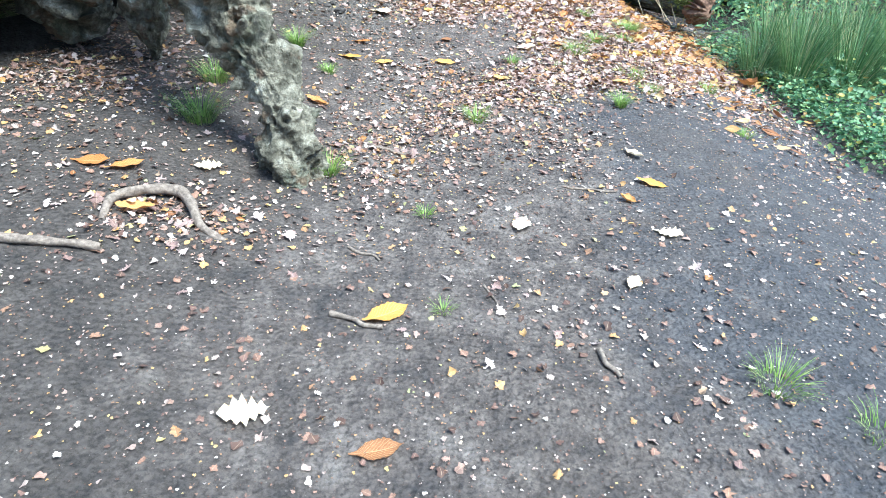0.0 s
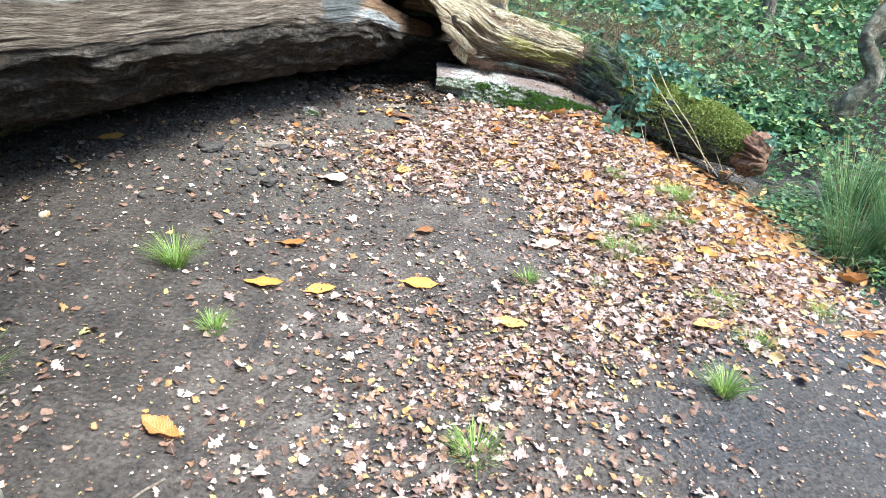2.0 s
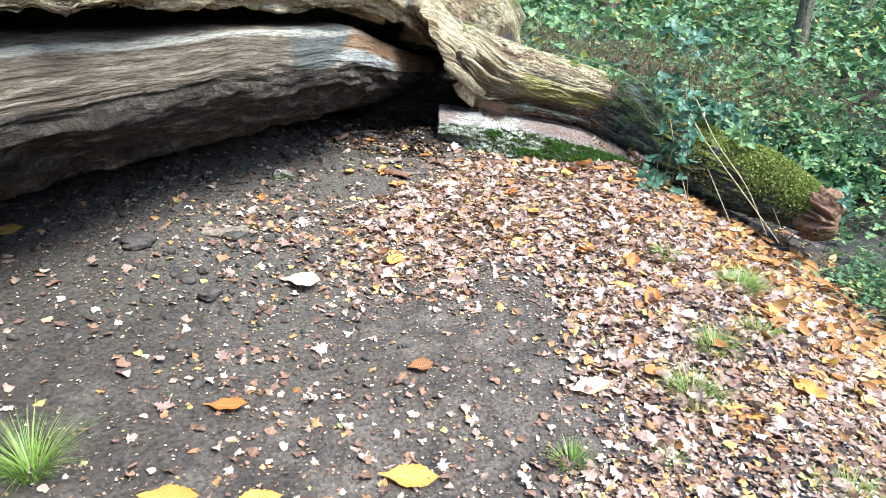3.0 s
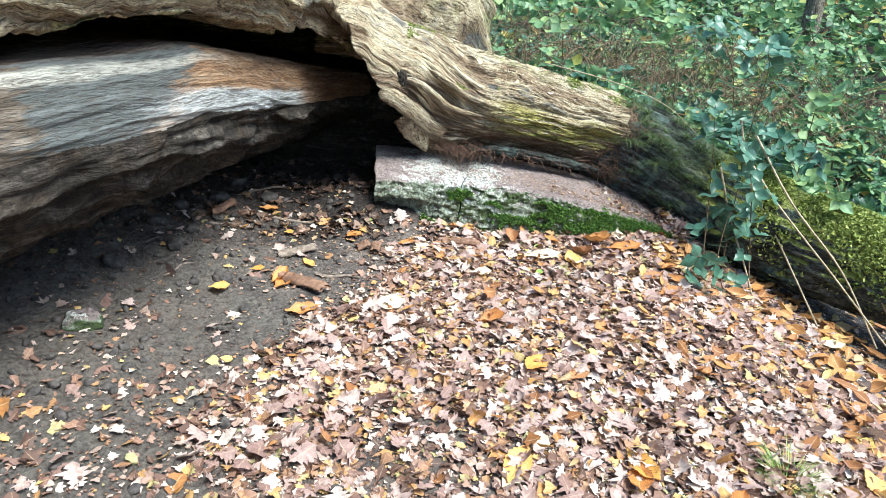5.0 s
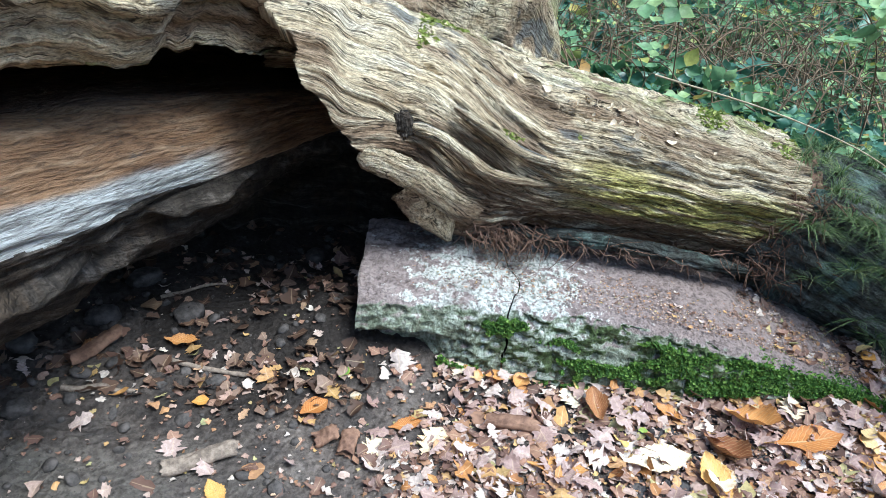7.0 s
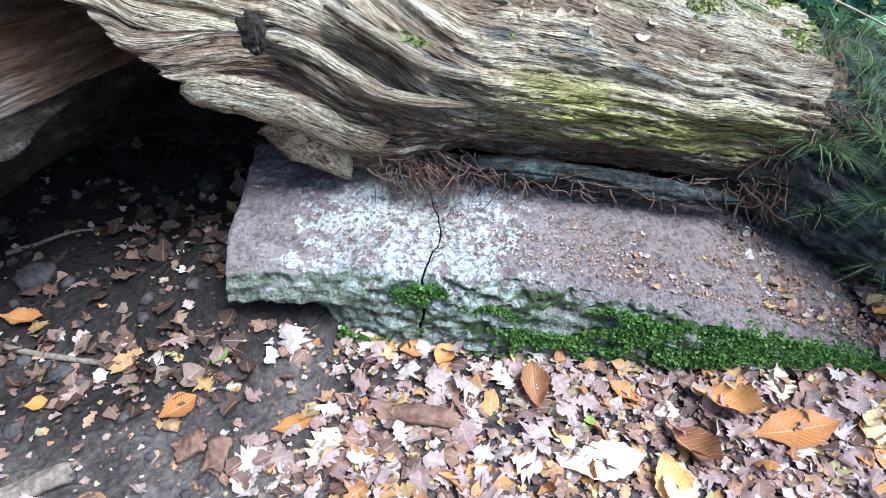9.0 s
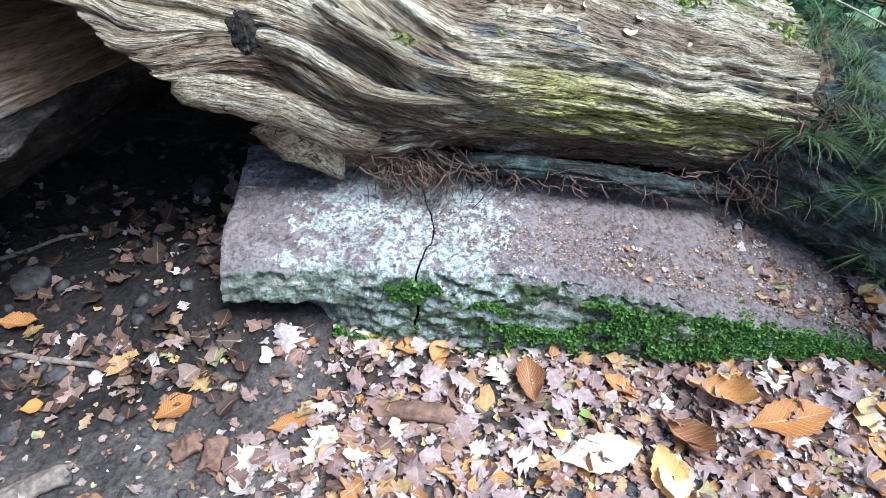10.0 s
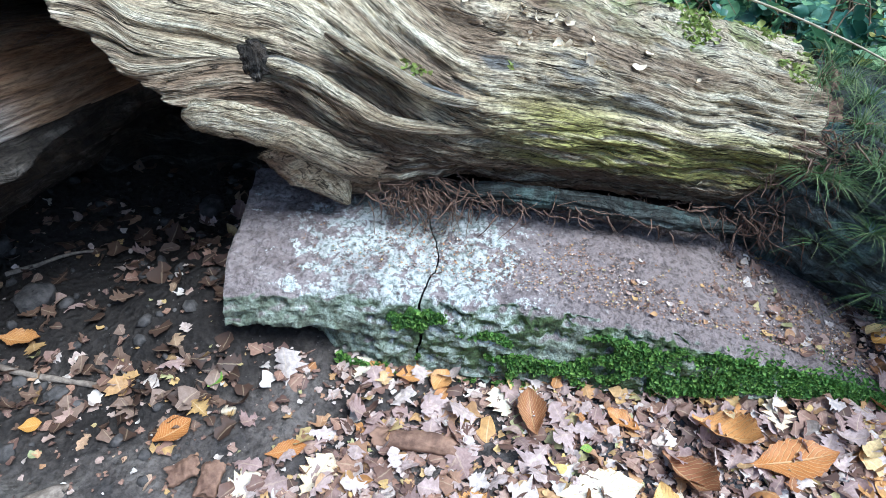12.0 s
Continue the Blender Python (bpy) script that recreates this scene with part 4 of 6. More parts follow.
# ---- the concrete slab under the limb ----
def build_slab():
    slab = thing("concrete_slab", (0.9, 8.8, 0.3), "cracked old concrete slab with white lichen and green moss", "slab")
    inv = Matrix.Translation(slab.location).inverted()
    xs = [0.17, 0.4, 0.65, 0.9, 1.2, 1.45, 1.75, 1.9, 2.05]
    yf = [8.64, 8.655, 8.64, 8.62, 8.585, 8.56, 8.54, 8.53, 8.52]
    zt = [0.58, 0.57, 0.56, 0.55, 0.525, 0.48, 0.40, 0.33, 0.24]

    def piece(x0, x1, crack0, crack1, seed):
        n = int((x1 - x0) * 160)
        m = 230
        u = np.linspace(0, 1, n)[:, None]
        corners = np.array([(-0.03, -0.42), (-0.028, -0.20), (-0.022, -0.12), (-0.016, -0.07), (-0.006, -0.016), (0.010, 0.0), (0.15, 0.02), (0.30, 0.035), (0.44, 0.045), (0.47, 0.03), (0.48, -0.1), (0.48, -0.38)])
        run = np.concatenate([[0], np.cumsum(np.linalg.norm(np.diff(corners, axis=0), axis=1))])
        q = np.linspace(0, run[-1], m)
        prof = np.stack([np.interp(q, run, corners[:, 0]), np.interp(q, run, corners[:, 1])], -1)
        w = prof[None, :, 1] * 9
        lo = x0 + (0.020 * fbm(prof[None, :, 0] * 9, w, 1.0, 3) + 0.03 * np.sin(prof[None, :, 0] * 9) if crack0 else 0.01 * fbm(prof[None, :, 0] * 9, w, 2.0 + seed, 3))
        hi = x1 + (0.020 * fbm(prof[None, :, 0] * 9, w, 1.0, 3) + 0.03 * np.sin(prof[None, :, 0] * 9) - 0.004 - 0.005 * sm((0.02 - prof[None, :, 1]) / 0.05) * sm((fbm(w * 1.3, 0.3, 0.8, 2) + 0.5) / 0.6) if crack1 else 0.01 * fbm(prof[None, :, 0] * 9, w, 3.0, 3))
        X = lo + (hi - lo) * u
        rnd = np.minimum(sm((X - lo) / 0.012 + 0.5), sm((hi - X) / 0.012 + 0.5))
        Y = np.interp(X, xs, yf) + prof[None, :, 0] + (1 - rnd) * 0.006 * (prof[None, :, 0] < 0.2)
        Z = np.interp(X, xs, zt) + prof[None, :, 1] * np.interp(X, [0.17, 1.2, 1.9], [1, 1, 0.8]) - (1 - rnd) * 0.008
        Y = Y + 0.075 * sm((-0.10 - prof[None, :, 1]) / 0.035) * sm((0.56 - X) / 0.25) * (prof[None, :, 0] < 0.2)
        rough = 0.016 * fbm(X * 8, Y * 8, Z * 8, 3) + 0.012 * ridged(X * 26, Y * 26, Z * 26, 3) - 0.010 * sm((fbm(X * 40, Y * 40, Z * 40, 2) - 0.2) / 0.3)
        front = (prof[None, :, 1] < -0.004) & (prof[None, :, 0] < 0.2)
        P = np.stack([X, Y - rough * front * 1.3, Z + rough * (~front) * 0.7], -1)
        P[..., 2] -= 0.045 * bell(P[..., 0], P[..., 1], 0.665, 8.93, 0.05, 0.10)
        return grid_mesh("block", P, np.stack([X, np.broadcast_to(prof[None, :, 1], X.shape)], -1), SLAB, False, caps=(0, -1))

    for a in ((0.17, 0.655, False, True, 0), (0.655, 2.03, True, False, 1)):
        me = piece(*a)
        me.transform(inv)
        put("block", me, slab)
    # thick moss along the front foot and edge
    rng = np.random.default_rng(8)
    n = 52000
    x = rng.uniform(0.40, 1.98, n)
    h = rng.beta(1.3, 1.3, n)
    dens = fbm(x * 5, h * 3, 0.4, 3) + 0.35 * fbm(x * 22, h * 7, 2.4, 2) + np.interp(x, [0.4, 0.55, 0.8, 1.1, 1.4, 2], [-0.42, -0.20, -0.18, -0.06, 0.22, 0.40]) - 0.25 * np.abs(h - 0.45) * (x > 0.9)
    k = dens > 0.02
    x, h = x[k], h[k]
    top = np.interp(x, xs, zt)
    foot = ground_z(x, np.interp(x, xs, yf) - 0.02)
    z = foot + (top - foot) * h * 1.0
    at = np.stack([x, np.interp(x, xs, yf) - 0.012 - 0.022 * (1 - h) - 0.012 * rng.random(len(x)), z], -1)
    over = h > 0.93
    at[over, 1] += rng.uniform(0, 0.09, over.sum())
    at[over, 2] += 0.006
    v, f, u = scatter(leaf_template((0.08, 0.30, 0.03), 0.5, 0.3), at, turns(rng, len(at), 1.0), rng.uniform(0.006, 0.017, len(at)))
    me = raw_mesh("moss", v, f, DARK_MOSS, u)
    me.transform(inv)
    put("moss", me, slab, "thick dark green moss along the foot", kind="stuff")


build_slab()


# ---- gnarled dead limb that touches the ground ----
def build_gnarled_limb():
    limb = thing("gnarled_limb", (-0.62, 2.85, 0.2), "gnarled lichen-pale dead limb arching down to the soil", "tree limb")
    inv = Matrix.Translation(limb.location).inverted()

    def add(name, points, n, sides, amp, seed):
        p = spline(points, n)

        def shape(s, a):
            ca, sa = np.cos(a), np.sin(a)
            return 1 + amp * 0.55 * (0.75 * fbm(s * 7 + seed, ca * 1.5, sa * 1.5, 3) + 0.55 * (ridged(s * 6 + seed, ca * 2.0, sa * 2.0, 3) - 0.2) + 0.36 * fbm(s * 22, ca * 5, sa * 5, 3) + 0.22 * ridged(s * 34, ca * 7, sa * 7, 2))

        rng = np.random.default_rng(int(seed) + 3)
        total = np.linalg.norm(np.diff(p[:, :3], axis=0), axis=1).sum()
        knobs = [(rng.uniform(0, total), rng.uniform(0, 2 * math.pi), rng.uniform(0.018, 0.075), rng.choice([-0.34, -0.26, 0.34, 0.42])) for _ in range(int(60 * total))]

        def knobby(s, a):
            out = shape(s, a)
            for ks, ka, kr, kh in knobs:
                da = (a - ka + math.pi) % (2 * math.pi) - math.pi
                out = out + kh * np.exp(-((s - ks) / kr) ** 2 - (da * 0.17 / kr) ** 2)
            return np.clip(out, 0.45, 1.75)

        pts, uv = tube(p[:, :3], p[:, 3], sides, knobby)
        way = pts - p[:, None, :3]
        way = way / np.linalg.norm(way, axis=2)[..., None]
        qx, qy, qz = pts[..., 0] + seed, pts[..., 1], pts[..., 2]
        lump = 0.045 * fbm(qx * 8, qy * 8, qz * 8, 2) + 0.030 * ridged(qx * 13, qy * 13, qz * 13, 3) - 0.035 * sm((fbm(qx * 11, qy * 11, qz * 11 + 6, 2) - 0.12) / 0.2) + 0.008 * fbm(qx * 45, qy * 45, qz * 45, 2)
        pts = pts + way * (lump * np.clip(p[:, 3] / 0.12, 0.3, 1)[:, None])[..., None]
        me = grid_mesh(name, pts, uv, STUMP, True, caps=(0, -1))
        me.transform(inv)
        return put(name, me, limb)

    add("foot", [(-0.60, 2.84, 0.12, 0.10), (-0.62, 2.84, 0.22, 0.13), (-0.635, 2.84, 0.38, 0.15), (-0.68, 2.88, 0.56, 0.100), (-0.76, 2.92, 0.72, 0.105), (-0.87, 2.98, 0.88, 0.155), (-0.93, 3.03, 1.04, 0.19), (-1.03, 3.08, 1.20, 0.185), (-1.02, 3.14, 1.40, 0.18), (-1.02, 3.2, 1.58, 0.22), (-1.05, 3.35, 1.85, 0.28), (-1.15, 3.7, 2.2, 0.30), (-1.6, 4.3, 2.4, 0.28), (-2.4, 5.2, 2.2, 0.26)], 420, 190, 0.42, 0.0)
    add("hanging_snag", [(-1.66, 3.93, 0.36, 0.02), (-1.66, 3.93, 0.48, 0.05), (-1.66, 3.90, 0.72, 0.11), (-1.62, 3.85, 1.0, 0.15), (-1.5, 3.72, 1.35, 0.19), (-1.25, 3.5, 1.7, 0.22), (-1.1, 3.45, 1.95, 0.2)], 180, 100, 0.4, 4.0)
    add("rotten_mass", [(-2.15, 4.1, 0.45, 0.10), (-2.2, 4.1, 0.7, 0.22), (-2.1, 4.0, 1.0, 0.28), (-1.9, 3.9, 1.3, 0.25), (-1.5, 3.7, 1.6, 0.2)], 160, 110, 0.5, 9.0)


build_gnarled_limb()


# ---- leaf litter ----
def slab_crumbs():
    """Crumbs of leaf and soil lying on the slab."""
    rng = np.random.default_rng(61)
    n = 9500
    x = 0.3 + 1.65 * rng.random(n) ** 0.6
    y = np.interp(x, [0.17, 0.65, 1.2, 1.9], [8.68, 8.70, 8.62, 8.55]) + rng.uniform(0.0, 0.36, n)
    z = np.interp(x, [0.17, 0.4, 0.65, 0.9, 1.2, 1.45, 1.75, 1.9, 2.05], [0.58, 0.57, 0.56, 0.55, 0.525, 0.48, 0.40, 0.33, 0.24]) + 0.02 + 0.06 * (y - 8.7)
    sc = rng.uniform(0.003, 0.008, n) * (1 + 2.0 * (rng.random(n) < 0.05) * (x > 1.15) + 4 * (rng.random(n) < 0.05) * (x > 1.5))
    v, f, u = scatter(SMALL_SCRAP, np.stack([x, y, z], -1), turns(rng, n, 0.3), sc)
    put("slab_crumbs", raw_mesh("slab_crumbs", v, f, [LITTER, BROWN_LITTER], u, rng.integers(0, 2, n).repeat(len(SMALL_SCRAP[1]))), label="leaf crumbs and grit lying on the slab", category="leaf litter", kind="stuff")


slab_crumbs()


def litter_density(x, y):
    d = 0.030 + 0.035 * sm((2.8 - y) / 0.8)
    d = d + 0.95 * sm((x + 0.55 - 0.68 * sm((y - 7.0) / 1.2)) / 0.45) * sm((y - 6.1 + 0.5 * (x < 0.4)) / 0.9) * sm((8.80 + 0.35 * (x > 1.6) - y) / 0.08) * (1 - sm((x - 2.2) / 0.6))
    d = d + 0.80 * sm((x - 0.35 - 0.25 * (y - 5)) / 0.5 * np.where(y > 5, 0, 1) + np.where(y > 5, sm((x - 0.55) / 0.5), 0)) * sm((y - 4.1) / 0.9) * (1 - sm((x - 2.5) / 0.6)) * (1 - sm((y - 6.6) / 0.8)) * sm((y - 2.4 - 1.5 * (x - 0.4)) / 0.5 + 0.35)
    d = d + 0.44 * bell(x, y, 0.30, 4.0, 0.65, 0.85) + 0.12 * bell(x, y, 0.0, 5.4, 0.8, 0.9) + 0.16 * bell(x, y, -0.25, 9.0, 0.45, 0.55)
    d = d + 0.45 * bell(x, y, 2.7, 6.0, 0.5, 1.4) + 0.4 * bell(x, y, -1.9, 3.6, 0.6, 0.8) + 0.45 * bell(x, y, -0.95, 2.2, 0.35, 0.22)
    d = d + 0.55 * bell(x, y, 2.0, 2.1, 0.5, 0.7) + 0.25 * bell(x, y, -0.3, 3.1, 0.3, 0.5) + 0.26 * bell(x, y, -0.6, 6.5, 0.5, 0.6) + 0.05 * bell(x, y, -0.15, 8.4, 0.4, 0.5) + 0.03 * bell(x, y, -0.6, 7.4, 0.5, 0.6)
    d = d * (1 - 0.85 * bell(x, y, 0.15, 5.8, 0.5, 0.9)) * (1 - 0.8 * bell(x, y, 2.3, 7.6, 0.35, 0.35)) * (1 - 0.85 * sm((x - 1.0) / 0.5) * sm((4.4 - y) / 0.5) * (1 - sm((x - 2.4) / 0.5)))
    d = d * (1 - 0.65 * bell(x, y, 0.16, 8.47, 0.16, 0.16))
    return d * (0.55 + 0.9 * sm(0.5 + 0.9 * fbm(x * 2.6, y * 2.6, 6.6, 3)))


def litter(name, label, n, kinds, mat, size, seed, floor=0.0, power=1.0, lift=0.012, tilt=0.24, area=(-2.4, 3.4, 0.9, 9.3)):
    rng = np.random.default_rng(seed)
    x, y = rng.uniform(*area[:2], n), rng.uniform(*area[2:], n)
    slab = ((x < 0.22) & (y > 8.62) & (rng.random(n) < 0.75)) | (x > 0.15) & (x < 1.80) & (y > np.interp(x, [0.17, 0.65, 0.9, 1.2, 1.5, 1.9], [8.63, 8.63, 8.61, 8.575, 8.55, 8.52]))
    under = sm((0.1 - x) / 0.3) * sm((y - 6.8) / 0.6)
    k = (rng.random(n) < np.clip(litter_density(x, y) ** power + floor * (1 - 0.8 * under), 0, 1)) & ~slab
    x, y = x[k], y[k]
    z = ground_z(x, y) + rng.uniform(0.001, 1.0, len(x)) ** 2 * lift * (0.3 + np.clip(litter_density(x, y), 0, 1)) + 0.001
    pick = rng.integers(0, len(kinds), len(x))
    out = []
    for i, tp in enumerate(kinds):
        s = pick == i
        r = turns(rng, s.sum(), tilt)
        flip = rng.random(s.sum()) < 0.35
        r[flip] = r[flip] @ np.diag([1.0, -1.0, -1.0])
        sc = rng.uniform(*size, s.sum()) * np.interp(y[s], [2, 5, 7], [0.62, 0.78, 1.0])
        out.append(scatter(tp, np.stack([x[s], y[s], z[s] + 0.004 + flip * sc * 0.05], -1), r, sc))
    put(name, raw_mesh(name, *joined(out)[:2], mat, joined(out)[2]), label=label, category="leaf litter", kind="stuff")


SMALL = [leaf_template(JAGGED if i % 3 else OVAL, c, f, t, 0.03, 7 + i) for i, (c, f, t) in enumerate(((-0.25, 0.2, 0.4), (0.2, 0.35, -0.5), (0.45, -0.2, 0.3), (0.1, 0.1, 0.2), (0.6, 0.3, 0.6), (-0.1, 0.15, -0.3)))] + [leaf_template(CHIP, c, f, t, 0.03, 20 + i) for i, (c, f, t) in enumerate(((0.3, 0.2, 0.5), (-0.3, 0.5, -0.4), (0.1, 0.1, 0.8), (0.5, 0.2, -0.7)))]
OAKS = [leaf_template(w, c, f, t, 0.02, u) for w, c, f, t, u in ((OAK, 0.12, 0.15, 0.3, 31), (LOBED, 0.35, 0.3, -0.4, 32), (OAK, -0.25, -0.1, 0.5, 33), (LOBED, 0.2, -0.25, 0.6, 34), (LOBED, 0.55, 0.4, 0.9, 35))]
LONGS = [leaf_template(LONG, c, f, t, 0.01) for c, f, t in ((0.15, 0.15, 0.3), (0.35, 0.4, -0.5), (-0.2, 0.25, 0.6), (0.5, 0.6, 0.9))]
litter("fallen_leaves", "pale pinkish-tan dry fallen leaves on soil", 76000, SMALL, LITTER, (0.018, 0.052), 1, tilt=0.32)
litter("brown_leaves", "brown crumpled dead leaves among the litter", 50000, SMALL + OAKS[1:3] + LONGS[1:2], BROWN_LITTER, (0.022, 0.065), 2, power=1.4, tilt=0.36)
litter("oak_leaves", "dry lobed oak leaves in the litter", 24000, OAKS, OAK_LITTER, (0.045, 0.10), 3, power=1.5, lift=0.022, tilt=0.34)
litter("rust_leaves", "rust and orange leaves curling out of the litter", 6500, LONGS + SMALL[:5], ORANGE_LITTER, (0.03, 0.08), 15, power=2.0, lift=0.035, tilt=0.42)
litter("torn_leaves", "torn brown leaves lying on bare soil", 4200, SMALL + OAKS, BROWN_LITTER, (0.03, 0.065), 16, floor=0.05, lift=0.006)
litter("hollow_leaves", "dark brown leaves inside the hollow", 3600, OAKS + SMALL, DARK_LITTER, (0.025, 0.075), 18, floor=0.6, lift=0.02, tilt=0.4, area=(-1.5, 0.22, 8.40, 9.85))
litter("scattered_leaves", "small pale leaves scattered over the trodden soil", 5200, SMALL[:4], LITTER, (0.038, 0.062), 21, floor=0.10, power=2.0, lift=0.004, tilt=0.15, area=(-2.4, 3.2, 0.9, 6.5))
litter("leaf_crumbs", "tiny pale leaf crumbs on trodden soil", 60000, SMALL[6:], LITTER, (0.006, 0.018), 4, floor=0.36, lift=0.004)
litter("leaf_fragments", "small broken bits of pale and brown leaf", 90000, SMALL[6:], LITTER, (0.012, 0.028), 12, power=1.4)
litter("soil_crumbs", "dark brown crumbs of rotted leaf on the soil", 60000, SMALL[6:], BROWN_LITTER, (0.005, 0.015), 6, floor=0.30, lift=0.003)


def orange_band():
    """Longer orange leaves that gather along the foot of the brambles."""
    rng = np.random.default_rng(9)
    n = 5000
    y = rng.uniform(4.2, 8.5, n)
    x = 2.45 + 0.25 * np.sin(y * 1.1) + rng.normal(0, 0.42, n) - 0.10 * (y - 6)
    k = rng.random(n) < 0.03 + 0.14 * sm((y - 5.4) / 0.8)
    x, y = x[k], y[k]
    pick = rng.integers(0, 4, len(x))
    out = []
    for i in range(4):
        s = pick == i
        out.append(scatter(LONGS[i], np.stack([x[s], y[s], ground_z(x[s], y[s]) + rng.uniform(0.006, 0.03, s.sum())], -1), turns(rng, s.sum(), 0.3), rng.uniform(0.07, 0.15, s.sum())))
    v, f, u = joined(out)
    put("orange_leaves", raw_mesh("orange_leaves", v, f, ORANGE_LITTER, u), label="orange chestnut leaves gathered along the path edge", category="leaf litter", kind="stuff")


def ground_ivy():
    rng = np.random.default_rng(19)
    n = 5200
    y = rng.uniform(4.2, 7.6, n)
    x = 3.15 + 0.25 * sm((5.8 - y) / 1.0) + 0.12 * np.sin(y * 2.3) + np.abs(rng.normal(0, 0.55, n)) - 0.25 * (rng.random(n) < 0.1)
    h = 0.02 + 0.16 * rng.random(n) * sm((x - 2.9) / 0.5)
    v, f, u = scatter(leaf_template(OVAL, 0.2, 0.2, 0.2, 0.02, 3), np.stack([x, y, ground_z(x, y) + h], -1), turns(rng, n, 0.45), rng.uniform(0.025, 0.055, n))
    put("ground_ivy", raw_mesh("ground_ivy", v, f, GREEN, u), label="small green ground plants along the path edge", category="ground plants", kind="stuff")


ground_ivy()
orange_band()


# ---- single large fallen leaves ----
BIG_SHAPES = {}


def big_leaf(kind, x, y, yaw, size, shape, tilt=0.12):
    key = (kind, shape)
    if key not in BIG_SHAPES:
        w, c, f, t, wv = ((LONG, 0.16, 0.22, 0.35, 0.018), (LONG, 0.35, 0.5, -0.6, 0.03), (LONG, 0.55, 1.0, 0.9, 0.03), (LOBED, 0.2, 0.2, 0.4, 0.02), (OVAL, 0.25, 0.3, 0.5, 0.02))[shape]
        st = w if shape == 3 else np.clip(spline(np.array(w)[:, None], 19)[:, 0], 0.004, 1)
        if shape < 3:
            st = st * 1.1 * (1 + 0.06 * (-1.0) ** np.arange(19))
        BIG_SHAPES[key] = raw_mesh("fallen_leaf", *leaf_template(st, c, f, t, wv)[:2], BIG[kind], leaf_template(st, c, f, t, wv)[2])
    words = {"y": "large yellow fallen chestnut leaf on the soil", "o": "large curled orange fallen leaf on the litter", "w": "large cream-backed fallen leaf lying upside down", "b": "curled dark brown dead leaf on the litter", "g": "green and yellow fallen leaf on the soil"}
    if shape == 3:
        words = {"w": "pale dry lobed oak leaf on the soil", "b": "brown lobed oak leaf on the soil", "o": "orange-brown lobed oak leaf on the soil", "y": "yellow lobed oak leaf", "g": "green lobed oak leaf"}
    ob = put("fallen_leaf", BIG_SHAPES[key], None, words[kind], "leaf", "single large leaves")
    rng = random.Random(int(x * 1000 + y * 77))
    gz = max(float(ground_z(x + dx, y + dy)) for dx, dy in ((0, 0), (size * 0.3, 0), (-size * 0.3, 0), (0, size * 0.3), (0, -size * 0.3)))
    lift = 0.002 + 0.012 * min(1.0, float(litter_density(np.float64(x), np.float64(y))))
    ob.matrix_basis = pose(x, y, gz + lift + (0.006 if shape == 4 else 0.0), math.degrees(rng.uniform(-tilt, tilt)), math.degrees(rng.uniform(-tilt, tilt)), yaw) @ Matrix.Diagonal((size, size, size, 1))
    return ob


